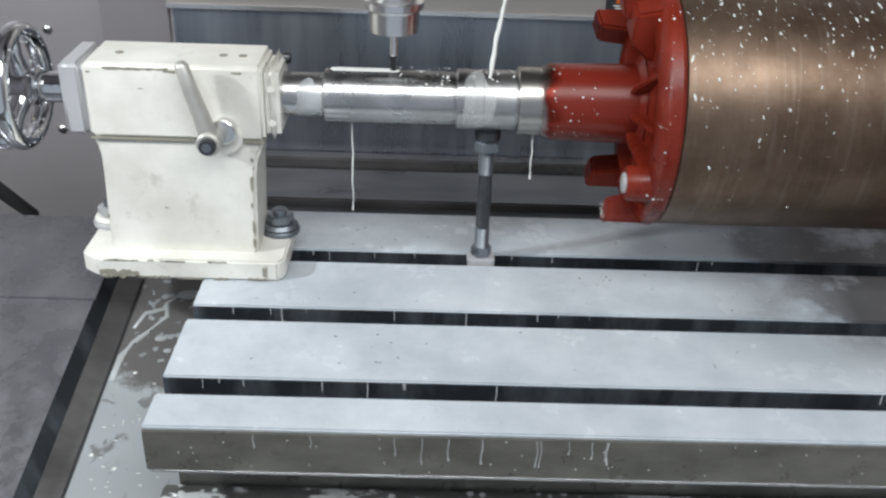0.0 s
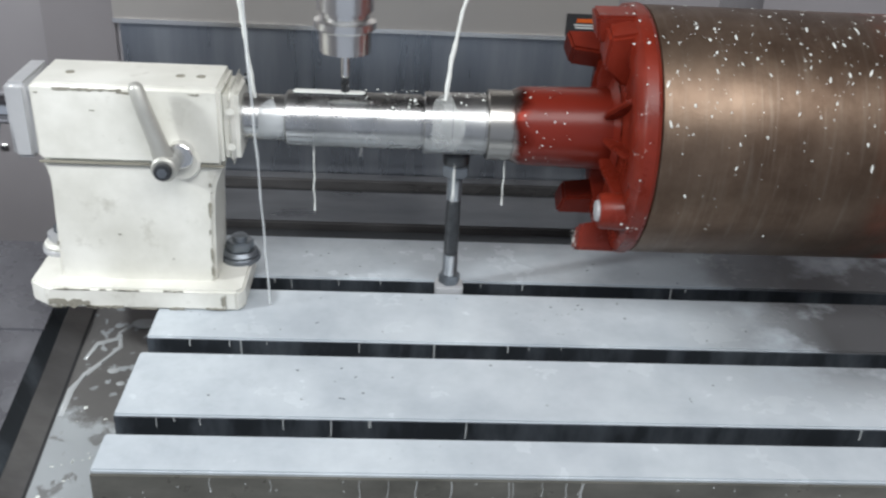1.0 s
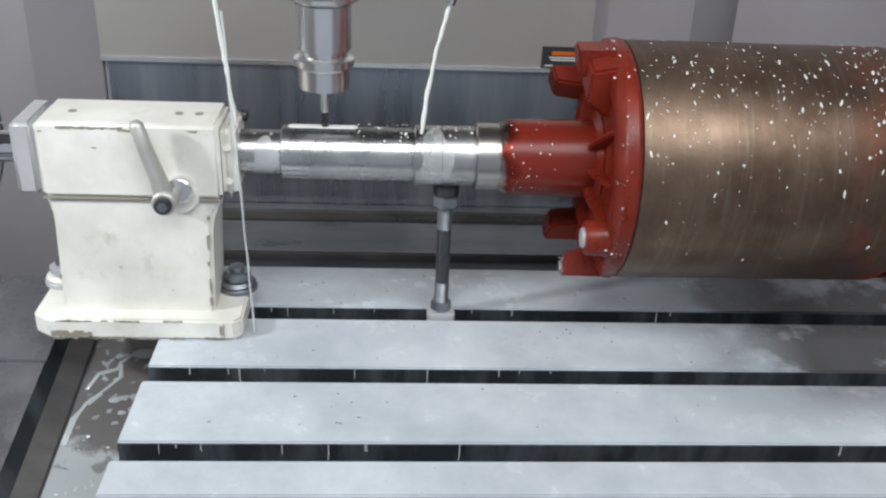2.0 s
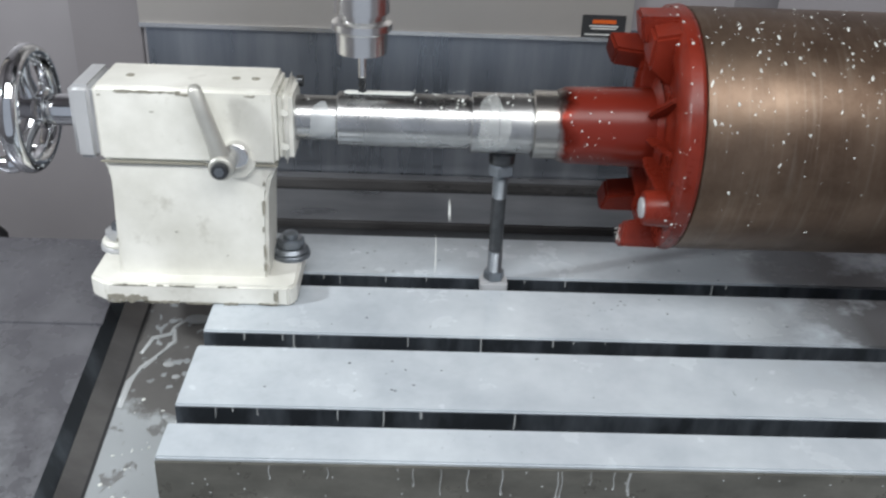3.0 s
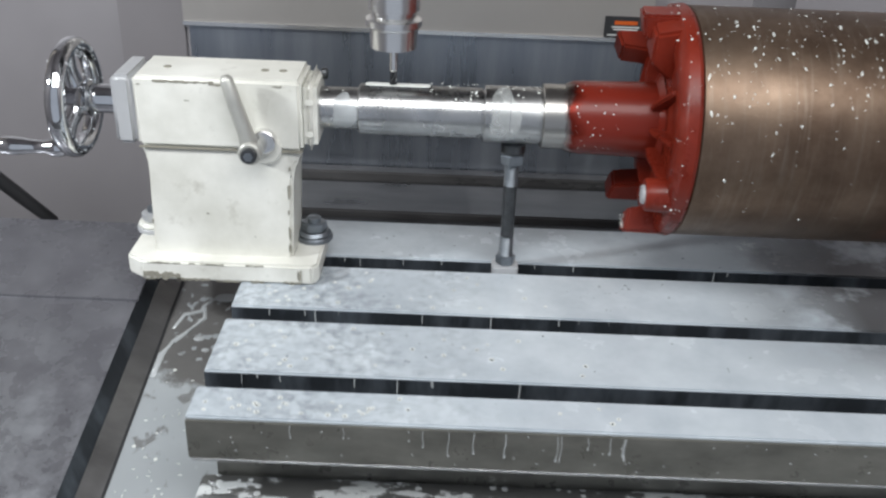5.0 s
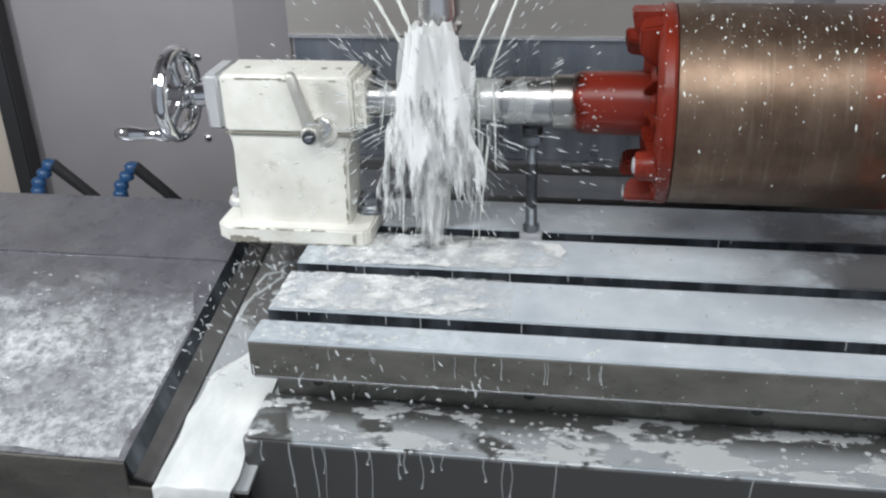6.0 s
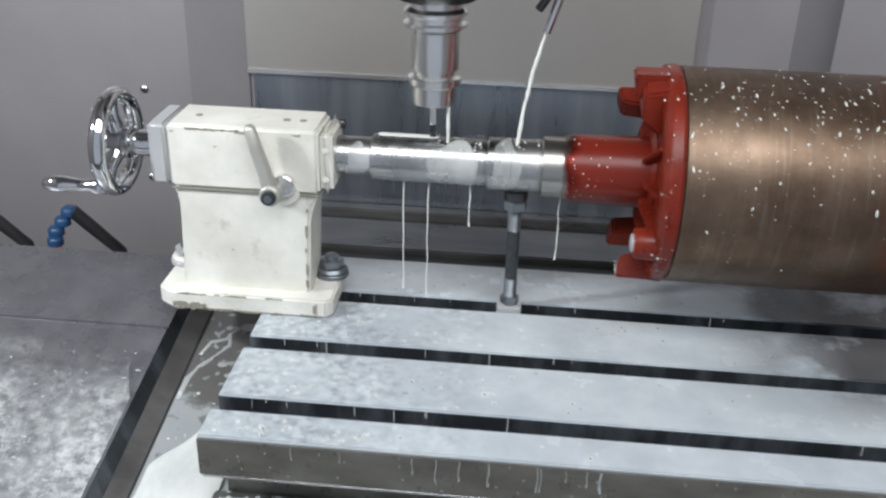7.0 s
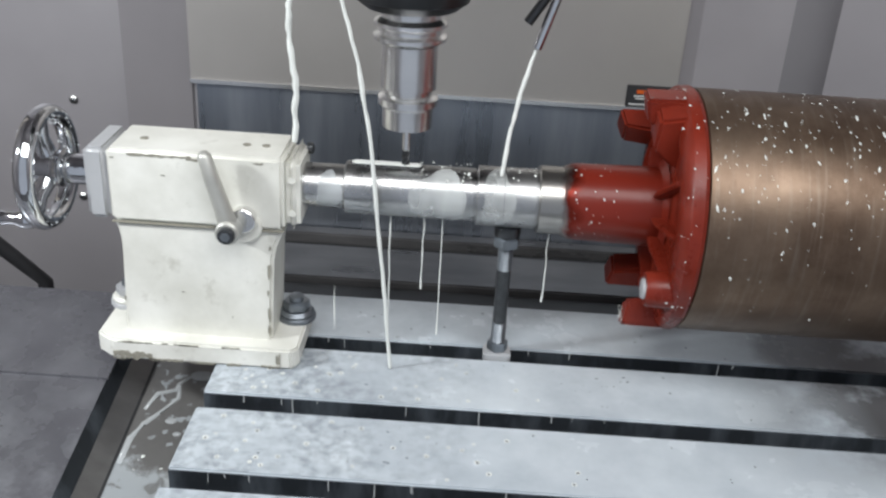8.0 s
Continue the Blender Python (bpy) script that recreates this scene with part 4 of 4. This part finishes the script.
def build_curtain(x0, x1, xb, width, z0, z1, seed, count=26, y=0.222):
    """A ragged falling sheet: fine strands that leave the shaft and gather."""
    rng = random.Random(seed)
    bm = bmesh.new()
    for k in range(count):
        u = min(1, max(0, (k + rng.uniform(-0.4, 1.4)) / count))
        a, b = x0 + (x1 - x0) * u, xb + width * (u - 0.5)
        begin = z0 - (z0 - z1) * rng.choice((0, 0, 0.1, 0.25, 0.45))
        end = max(z1, begin - rng.uniform(0.015, 0.12))
        pts, radii, n = [], [], 9
        r = rng.choice((0.0004, 0.0006, 0.0008, 0.0012, 0.0018))
        for i in range(n):
            z = begin + (end - begin) * i / (n - 1)
            f = ((z0 - z) / (z0 - z1)) ** 0.8
            pts.append((a + (b - a) * f + rng.uniform(-1, 1) * 0.0006, y + 0.006 * math.sin(k * 1.7) + rng.uniform(-1, 1) * 0.0008, z))
            radii.append(r * rng.uniform(0.6, 1.3) * (0.35 if i in (0, n - 1) else 1))
        tube(pts, radii, 7, bm)
    ob = part("coolant_curtain", bm, "coolant", smooth=80)
    return tagged(ob, "ragged white curtain of coolant falling from the shaft", "coolant", "coolant bursts", "stuff")


def build_sheet(x0, x1, xb, foot, z0, z1, y, seed, material="ragged", bend=1.25):
    """A wavy sheet of coolant, from x0..x1 above to a width of foot round xb below."""
    bm = bmesh.new()
    rows = []
    for i in range(25):
        v = i / 24
        half = (x1 - x0) / 2 * (1 - v) ** bend + foot / 2 * (1 - (1 - v) ** bend)
        mid_x = (x0 + x1) / 2 * (1 - v) + xb * v
        row = []
        for j in range(25):
            w = j / 12 - 1
            wave = noise.noise(Vector((w * 3 + seed, v * 2, 0)))
            edge = half * w * (1 + 0.12 * noise.noise(Vector((seed, v * 9, w))))
            row.append(bm.verts.new((mid_x + edge, y + 0.010 * wave + 0.010 * w * w, z0 + (z1 - z0) * v + 0.012 * noise.noise(Vector((w * 4, seed, 3))) * (1 - v))))
        rows.append(row)
    for p, q in zip(rows, rows[1:]):
        for j in range(24):
            bm.faces.new((p[j], p[j + 1], q[j + 1], q[j]))
    ob = part("coolant_veil", bm, material, smooth=80)
    return tagged(ob, "thin translucent veil of coolant under the shaft", "coolant", "coolant bursts", "stuff")


def build_drip(length, radius, seed):
    rng = random.Random(seed)
    n = 6
    pts = [(rng.uniform(-1, 1) * 0.0006, 0, -length * k / n) for k in range(n + 1)]
    radii = [radius * rng.uniform(0.6, 1.1) for _ in range(n)] + [radius * 1.5]
    ob = part("coolant_drip", tube(pts, radii, 7), "coolant", smooth=80)
    return tagged(ob, "thin white drip of coolant below the shaft", "coolant", "coolant drips")


def build_puddle(x0, x1, y0, y1, height, seed, material="ragged", round_off=0.4):
    """A thin lumpy patch of foam with an uneven outline, laid on a surface of that height."""
    bm = bmesh.new()
    rows = []
    for i in range(21):
        u = i / 20
        row = []
        for j in range(13):
            w = j / 6 - 1
            a, c = (2 * u - 1), w
            f = 1 + 0.16 * noise.noise(Vector((a * 2.3, c * 2.3, seed)))
            x, y = (x0 + x1) / 2 + (x1 - x0) / 2 * a * math.sqrt(1 - round_off * c * c) * f, (y0 + y1) / 2 + (y1 - y0) / 2 * c * math.sqrt(1 - round_off * a * a) * f
            y = min(max(y, y0), y1)
            x = min(max(x, x0), x1)
            row.append(bm.verts.new((x, y, height(y) + 0.0012 + 0.0014 * noise.noise(Vector((x * 90, y * 90, seed))))))
        rows.append(row)
    for p, q in zip(rows, rows[1:]):
        for j in range(12):
            bm.faces.new((p[j], p[j + 1], q[j + 1], q[j]))
    ob = part("coolant_puddle", bm, material, smooth=80)
    return tagged(ob, "foaming patch of splashed coolant on the metal", "coolant", "coolant puddles", "stuff")


def build_crown(x0, x1, y0, y1, z, count, seed):
    """Short streaks of coolant thrown up all over a patch of the table."""
    rng = random.Random(seed)
    bm = bmesh.new()
    for _ in range(count):
        way = Vector((rng.gauss(-0.1, 0.5), rng.gauss(-0.2, 0.4), rng.uniform(0.2, 1.0))).normalized()
        p = Vector((rng.uniform(x0, x1), rng.uniform(y0, y1), z + 0.022 * rng.random() ** 2))
        size = rng.choice((0.0004, 0.0006, 0.0009, 0.0014))
        blob(bm, p, (size, size, rng.uniform(0.002, 0.007)), way.to_track_quat("Z", "Y").to_matrix().to_4x4())
    ob = part("coolant_splash", bm, "thin", smooth=80)
    return tagged(ob, "short streaks of coolant splashing off the table", "coolant", "coolant bursts", "stuff")


def build_thinned(x0, x1, y0, y1, seed):
    """A hair-thin patch in which the film has been splashed away and the iron shows through."""
    ob = part("thinned_patch", box(x0, y0, 0.0002, x1, y1, 0.0005), "thinned")
    return tagged(ob, "patch of table where splashes have thinned the milky film", "coolant", "coolant puddles", "stuff")


def build_sleeve(x0, x1, r, material):
    """A milky coat all round the shaft journal, with wavy ends."""
    bm = bmesh.new()
    rows = []
    for i in range(15):
        u = i / 14
        row = []
        for k in range(48):
            t = 2 * math.pi * k / 48
            wave = 0.004 * noise.noise(Vector((math.cos(t) * 2, math.sin(t) * 2, u * 0.5)))
            thick = 0.0006 * math.sin(math.pi * u) * (1 + noise.noise(Vector((u * 9, math.cos(t) * 3, math.sin(t) * 3))))
            row.append(bm.verts.new((x0 + (x1 - x0) * u + wave * (1 if u < 0.5 else -1), AY - (r + thick) * math.cos(t), AZ + (r + thick) * math.sin(t))))
        rows.append(row)
    for p, q in zip(rows, rows[1:]):
        for k in range(48):
            bm.faces.new((p[k], p[(k + 1) % 48], q[(k + 1) % 48], q[k]))
    ob = part("coolant_coat", bm, material, smooth=80)
    return tagged(ob, "milky coat of coolant round the shaft journal", "coolant", "coolant bursts", "stuff")


def build_skin(xc, ac, dx, da, r):
    """A rounded milky patch that clings to the shaft."""
    bm = bmesh.new()
    rows = []
    for i in range(1, 9):
        f = i / 8
        ring = []
        for k in range(28):
            t = 2 * math.pi * k / 28
            edge = 1 + 0.13 * math.sin(3 * t + xc * 90) + 0.08 * math.sin(5 * t + 1)
            a, rr = radians(ac + da * f * edge * math.sin(t)), r + 0.0009 * (1 - f * f)
            ring.append(bm.verts.new((xc + dx * f * edge * math.cos(t), AY - rr * math.cos(a), AZ + rr * math.sin(a))))
        rows.append(ring)
    bm.faces.new(rows[0])
    for p, q in zip(rows, rows[1:]):
        for k in range(28):
            bm.faces.new((p[k], p[(k + 1) % 28], q[(k + 1) % 28], q[k]))
    bmesh.ops.recalc_face_normals(bm, faces=bm.faces[:])
    ob = part("coolant_skin", bm, "veil", smooth=80)
    return tagged(ob, "milky patch of coolant clinging to the shaft", "coolant", "coolant bursts", "stuff")


def build_speckle(count, seed):
    """Flat drops strewn over the side tray, denser towards its front."""
    rng = random.Random(seed)
    bm = bmesh.new()
    for _ in range(count):
        y = 0.19 - 0.26 * rng.random() ** 0.7
        r = rng.choice((0.0006, 0.0008, 0.0012, 0.0018))
        blob(bm, (rng.uniform(-0.55, -0.112), y, -0.0785 + 0.2 * y + 0.0012), (r * rng.uniform(0.8, 2.0), r, 0.0005))
    ob = part("coolant_speckle", bm, "thin", smooth=80)
    return tagged(ob, "white drops of coolant strewn over the sheet tray", "coolant", "coolant puddles", "stuff")


def build_rings(count, seed):
    """Splash rings in the film: a thin white ring round a dark centre."""
    rng = random.Random(seed)
    bm = bmesh.new()
    for _ in range(count):
        x = min(abs(rng.gauss(0.0, 0.15)) + 0.01, 0.48)
        y = rng.choice((rng.uniform(0.006, 0.032), rng.uniform(0.064, 0.132), rng.uniform(0.064, 0.132), rng.uniform(0.164, 0.23)))
        big, thin = rng.uniform(0.0010, 0.0019), rng.uniform(0.0004, 0.0007)
        grid = [[bm.verts.new((x + (big + thin * math.cos(b)) * math.cos(a), y + (big + thin * math.cos(b)) * math.sin(a), 0.0003 + thin * 0.7 * math.sin(b))) for b in (0, 1.57, 3.14, 4.71)] for a in [2 * math.pi * k / 10 for k in range(10)]]
        for i in range(10):
            for j in range(4):
                bm.faces.new((grid[i][j], grid[(i + 1) % 10][j], grid[(i + 1) % 10][(j + 1) % 4], grid[i][(j + 1) % 4]))
    ob = part("splash_ring", bm, "coolant", smooth=80)
    return tagged(ob, "small white splash rings in the coolant film", "coolant", "coolant puddles", "stuff")


def build_ring_centres(count, seed):
    rng = random.Random(seed)
    bm = bmesh.new()
    for _ in range(count):
        x = min(abs(rng.gauss(0.0, 0.15)) + 0.01, 0.48)
        y = rng.choice((rng.uniform(0.006, 0.032), rng.uniform(0.064, 0.132), rng.uniform(0.064, 0.132), rng.uniform(0.164, 0.23)))
        big, _ = rng.uniform(0.0010, 0.0019), rng.uniform(0.0004, 0.0007)
        blob(bm, (x, y, 0.0), (big * 0.7, big * 0.6, 0.0003))
    ob = part("splash_centre", bm, "slot", smooth=80)
    return tagged(ob, "dark wet centres of the splash rings", "coolant", "coolant puddles", "stuff")


def build_flow():
    """White coolant that fills the gutter and spills over its front end in tongues."""
    bm = bmesh.new()
    gut = lambda y: -0.103 + 0.185 * y
    rows = []
    for i in range(49):
        u = i / 48
        over = max(0.0, (u - 0.7) / 0.3)
        y = 0.135 - 0.217 * min(1, u / 0.7)
        left = -0.030 - 0.0485 * min(1, u / 0.22)
        z = gut(max(y, -0.075)) + 0.001 + 0.005 * min(1, u * 1.6)
        row = []
        for j in range(31):
            w = j / 30
            lump = noise.noise(Vector((w * 4.2, u * 9, 1.7)))
            x = left + (-0.0015 - left) * w + 0.004 * noise.noise(Vector((u * 7, w, 2.0)))
            tongue = 0.022 + 0.055 * max(0.0, noise.noise(Vector((w * 5.5, 0.3, 8.2))) + 0.35)
            row.append(bm.verts.new((x, y - 0.008 * math.sin(over * 1.5) - 0.002 * over * lump, z - tongue * over ** 1.3 + (1 - over) * (0.0022 * lump - 0.004 * max(0.0, 1 - w * 6)))))
        rows.append(row)
    for p, q in zip(rows, rows[1:]):
        for j in range(30):
            bm.faces.new((p[j], p[j + 1], q[j + 1], q[j]))
    ob = part("coolant_flow", bm, "white", smooth=80)
    return tagged(ob, "white coolant filling the gutter and pouring over its end", "coolant", "coolant puddles", "stuff")


Y = 0.235
RIGHT = [(0.2635, 0.243, 0.2845), (0.2545, 0.240, 0.2500), (0.2480, 0.236, 0.2150), (0.2440, 0.228, 0.1820)]
right_a, right_b, right_c = [build_stream(RIGHT, 0.0017, 0.0003, k) for k in (2, 3, 10)]
left_a = build_stream([(0.0850, Y, 0.2533), (0.0890, Y, 0.2188), (0.0940, Y, 0.1770)], 0.0018, 0.0004, 4)
left_low = build_stream([(0.0950, 0.214, 0.1700), (0.0990, 0.212, 0.0900), (0.1030, 0.210, 0.0015)], 0.0011, 0.0004, 14, "thin")
left_b = build_stream([(0.0885, Y, 0.2425), (0.0941, Y, 0.2163), (0.1000, Y, 0.1850)], 0.0020, 0.0004, 5)
left_c = build_stream([(0.0712, Y, 0.3121), (0.0699, Y, 0.2859), (0.0760, Y, 0.2457), (0.0732, Y, 0.1980)], 0.0024, 0.0010, 6)
front = build_stream([(0.1159, 0.212, 0.3148), (0.1274, 0.212, 0.2718), (0.1378, 0.212, 0.2125), (0.1490, 0.212, 0.1108), (0.1600, 0.212, 0.001)], 0.0017, 0.0004, 7)
tool_a = build_stream([(0.1775, Y, 0.3111), (0.1785, Y, 0.24), (0.1795, Y, 0.1790)], 0.0016, 0.0003, 8)
tool_b = build_stream([(0.1773, Y, 0.2461), (0.1778, Y, 0.22), (0.1784, Y, 0.1790)], 0.0018, 0.0003, 9)
late = [((0.0722, Y, 0.2645), (0.0800, Y, 0.222), (0.0878, Y, 0.1770)), ((0.0865, Y, 0.2649), (0.0930, Y, 0.226), (0.1001, Y, 0.1760)), ((0.2478, Y, 0.2698), (0.2380, Y, 0.231), (0.2279, Y, 0.1800)), ((0.2571, Y, 0.2701), (0.2480, Y, 0.226), (0.2384, Y, 0.1818))]
late = [build_stream(list(p), 0.0014, 0.0002, 20 + k) for k, p in enumerate(late)]
mid = [((0.102, Y, 0.2641), (0.1206, Y, 0.2297), (0.140, Y, 0.190)), ((0.1254, Y, 0.2642), (0.1384, Y, 0.2299), (0.152, Y, 0.190)), ((0.2454, Y, 0.2647), (0.231, Y, 0.2271), (0.2166, Y, 0.1860)), ((0.2257, Y, 0.2646), (0.2140, Y, 0.239), (0.1950, Y, 0.1960))]
mid = [build_stream(list(p), 0.0018, 0.0003, 30 + k) for k, p in enumerate(mid)]
early = [((0.0987, Y, 0.2512), (0.129, Y, 0.206), (0.1592, Y, 0.1700)), ((0.1182, Y, 0.2519), (0.138, Y, 0.214), (0.1592, Y, 0.1761)), ((0.215, Y, 0.2542), (0.19, Y, 0.218), (0.168, Y, 0.184)), ((0.245, Y, 0.2542), (0.21, Y, 0.214), (0.178, Y, 0.180))]
early = [build_stream(list(p), 0.0018, 0.0004, 40 + k) for k, p in enumerate(early)]
spray_a = build_spray((0.160, 0.215, 0.172), 620, 0.125, 0.75, 51)
curtain_a = build_curtain(0.125, 0.225, 0.175, 0.105, 0.160, 0.004, 52, 16)
veil_a = [build_sheet(0.150, 0.180, 0.176, 0.016, 0.182, 0.004, 0.214, 1.3), build_sheet(0.132, 0.215, 0.180, 0.090, 0.176, 0.020, 0.214, 4.1, "frayed")]
spray_b = build_spray((0.158, 0.212, 0.196), 700, 0.19, 1.05, 53, 0.45)
curtain_b = build_curtain(0.108, 0.225, 0.155, 0.150, 0.190, 0.004, 54, 34)
veil_b = [build_sheet(0.140, 0.182, 0.158, 0.150, 0.252, 0.012, 0.205, 2.2, "frayed", 1.1), build_sheet(0.132, 0.190, 0.150, 0.110, 0.240, 0.030, 0.196, 7.7, "frayed", 1.0), build_sheet(0.138, 0.186, 0.164, 0.125, 0.248, 0.050, 0.188, 5.5, "frayed", 0.9)]
curtain_c = build_curtain(0.136, 0.250, 0.180, 0.050, 0.136, 0.004, 55, 14)
veil_c = [build_sheet(0.134, 0.252, 0.178, 0.008, 0.140, 0.004, 0.228, 3.3, "veil", 1.35), build_sheet(0.140, 0.200, 0.178, 0.010, 0.138, 0.003, 0.222, 9.1, "ragged", 1.2)]
column = [build_sheet(0.138, 0.196, 0.150, 0.030, 0.215, 0.002, 0.208, 6.3, "ragged", 1.0), build_sheet(0.140, 0.205, 0.160, 0.075, 0.215, 0.010, 0.200, 8.8, "frayed", 1.0), build_curtain(0.130, 0.230, 0.165, 0.09, 0.180, 0.004, 57, 22)]
flat = lambda y: 0.0
flow = build_flow()
rings = [build_rings(95, 77), build_ring_centres(95, 77)]
puddles_a = [build_puddle(0.004, 0.30, 0.1595, 0.2365, flat, 1.0, "foam", 0.0), build_puddle(0.001, 0.27, 0.0592, 0.1365, flat, 2.0, "foam", 0.0), build_puddle(0.001, 0.25, 0.0006, 0.037, flat, 3.0, "foam", 0.0)]
puddles_b = [build_puddle(0.02, 0.30, 0.160, 0.236, flat, 4.0, "foam", 0.1), build_puddle(0.03, 0.29, 0.160, 0.236, flat, 5.0), build_puddle(0.001, 0.24, 0.0592, 0.1365, flat, 6.0, "foam", 0.0), build_puddle(0.03, 0.22, 0.062, 0.135, flat, 9.0)]
thinned = [build_thinned(0.001, 0.34, y0, y1, k) for k, (y0, y1) in enumerate(((0.0006, 0.037), (0.0592, 0.1365), (0.1595, 0.2365)))]
sleeve = build_sleeve(0.1082, 0.2148, 0.0228, "veil")
skin = build_skin(0.186, 10, 0.024, 62, 0.0229)
splash_a = build_crown(0.02, 0.26, -0.01, 0.24, 0.0, 300, 81)
splash_b = build_crown(-0.08, 0.26, -0.05, 0.24, -0.01, 480, 82)
tray_foam = [build_puddle(-0.615, -0.108, -0.0745, 0.21, lambda y: -0.0785 + 0.2 * y, 7.0, "mottle", 0.0), build_speckle(700, 8)]
# drips that hang a while under the shaft: place, span of time
HANG = ((0.166, 0.120, 3.6, 4.3), (0.172, 0.060, 3.62, 3.9), (0.204, 0.112, 3.55, 3.85), (0.130, 0.085, 0.0, 0.45), (0.137, 0.060, 0.75, 1.3), (0.150, 0.075, 1.35, 1.75), (0.187, 0.118, 3.85, 4.65), (0.224, 0.118, 3.9, 4.65), (0.173, 0.10, 4.2, 4.6),
        (0.140, 0.118, 6.75, 7.2), (0.163, 0.125, 6.7, 7.4), (0.288, 0.075, 6.5, 8.0), (0.202, 0.045, 6.95, 7.3), (0.192, 0.115, 7.35, 8.0), (0.147, 0.12, 7.4, 7.8), (0.152, 0.11, 7.8, 8.0), (0.176, 0.07, 7.3, 8.0), (0.284, 0.05, 0.0, 1.2))
hanging = [build_drip(h[1], 0.0007 if k else 0.0014, 60 + k) for k, h in enumerate(HANG)]
drop_rng = random.Random(90)
FALL = [(drop_rng.uniform(0.085, 0.285), drop_rng.choice((drop_rng.uniform(0.0, 1.7), drop_rng.uniform(2.7, 4.7), drop_rng.uniform(3.3, 4.6), drop_rng.uniform(5.8, 8.0)))) for _ in range(64)]
falling = [build_drip(drop_rng.uniform(0.010, 0.032), drop_rng.uniform(0.0006, 0.0013), 200 + k) for k in range(len(FALL))]


def shift(t):
    """How far the table has slid at t."""
    for (a, p), (b, q) in zip(SLIDE, SLIDE[1:]):
        if a <= t <= b:
            return p + (q - p) * (t - a) / (b - a)
    return SLIDE[-1][1]


def pass_by(ob, start, end, sink=0.0):
    """A piece of coolant comes from above, stays from start to end, and falls away; sink is how far it drops meanwhile."""
    rows = [(0.0, pose(0, 0, ABOVE if start > 0 else 0))]
    if start > 0:
        rows += [(start - 0.17, pose(0, 0, ABOVE)), (start, pose(0, 0, 0))]
    if end < 8.0:
        rows += [(end, pose(0, 0, -sink)), (end + 0.2, pose(0, 0, GONE)), (8.0, pose(0, 0, GONE))]
    else:
        rows += [(8.0, pose(0, 0, -sink))]
    walk(ob, rows)



# ---- what moves ----
def motions():
    # the table slides along with all that stands on it
    for ob in (table, tail, rotor, jack, *clamps):
        walk(ob, [(t, pose(d, 0, 0)) for t, d in SLIDE])
    for ob, start, end in ((right_a, 0, 2.72), (right_b, 6.8, 8), (right_c, 3.8, 4.25), (left_a, 0.35, 2.4), (left_b, 3.75, 4.3), (left_c, 7.9, 8), (front, 7.9, 8), (tool_a, 6.95, 7.72), (tool_b, 3.85, 4.2)):
        pass_by(ob, start, end)
    for ob in early:
        pass_by(ob, 3.17, 3.52)
    for ob in mid:
        pass_by(ob, 5.6, 6.34)
    for ob in late:
        pass_by(ob, 6.38, 6.62)
    pass_by(spray_a, 3.17, 3.5, 0.05)
    pass_by(curtain_a, 3.22, 3.6)
    pass_by(spray_b, 5.5, 6.1, 0.04)
    pass_by(curtain_b, 5.6, 6.12, 0.01)
    pass_by(curtain_c, 6.4, 6.65)
    for ob in veil_a:
        pass_by(ob, 3.2, 3.58)
    for ob in veil_b:
        pass_by(ob, 5.6, 6.12, 0.01)
    for ob in column:
        pass_by(ob, 5.9, 6.38, 0.02)
    for ob in veil_c:
        pass_by(ob, 6.25, 6.58)
    for obs, start, end in ((puddles_a, 3.25, 3.62), (puddles_b, 5.7, 6.6), (tray_foam, 5.6, 7.6), (rings, 3.6, 8.0), (thinned, 3.55, 8.0)):
        for ob in obs:
            times = sorted({t for t, _ in SLIDE} | {start - 0.1, start, min(end, 8.0), min(end + 0.3, 8.0)})
            walk(ob, [(t, pose(shift(t), 0, 0.0 if start <= t <= end else -0.009)) for t in times])
    times = sorted({t for t, _ in SLIDE} | {5.65, 5.8, 7.05, 7.4})
    walk(flow, [(t, pose(shift(t), 0.0, 0.0) if 5.8 <= t <= 7.05 else pose(shift(t), 0.05, -0.06)) for t in times])
    for ob, spans in ((sleeve, ((3.25, 4.3), (5.6, 6.75))), (skin, ((4.3, 4.75), (6.7, 8.0)))):
        times = sorted({t for t, _ in SLIDE} | {t for a, b in spans for t in (a - 0.1, a, b, b + 0.1) if t <= 8})
        walk(ob, [(t, pose(shift(t), 0, 0 if any(a <= t <= b for a, b in spans) else -0.45)) for t in times])
    pass_by(splash_a, 3.3, 3.52, 0.02)
    pass_by(splash_b, 5.6, 6.12, 0.03)
    pass_by(left_low, 0.35, 2.4)
    # drips rise out of the slots' shadow and sink back into the table
    for ob, (x, long, start, end) in zip(hanging, HANG):
        low = pose(x, 0.236, -0.045)
        rows = [] if start == 0 else [(0.0, low), (start - 0.1, low)]
        rows += [(t, pose(x + shift(t) - shift(start), 0.236, 0.139)) for t in (start, end)]
        rows += [] if end == 8 else [(end + 0.1, pose(x, 0.236, -0.045)), (8.0, low)]
        walk(ob, rows)
    for ob, (x, t) in zip(falling, FALL):
        t = round(max(t, 0.05), 2)
        x += shift(t)
        high, low = pose(x, 0.238, 0.176), pose(x, 0.238, -0.045)
        rows = [(0.0, high)] + ([(t, high)] if t > 0.06 else []) + [(t + 0.07, pose(x, 0.236, 0.120)), (t + 0.16, pose(x, 0.236, 0.0)), (t + 0.20, low)]
        walk(ob, rows + ([(8.0, low)] if t < 7.75 else []))
    walk(mill, [(k / 10, pose(SX, SY, 0, 0, 0, 77 * k)) for k in range(81)])


motions()
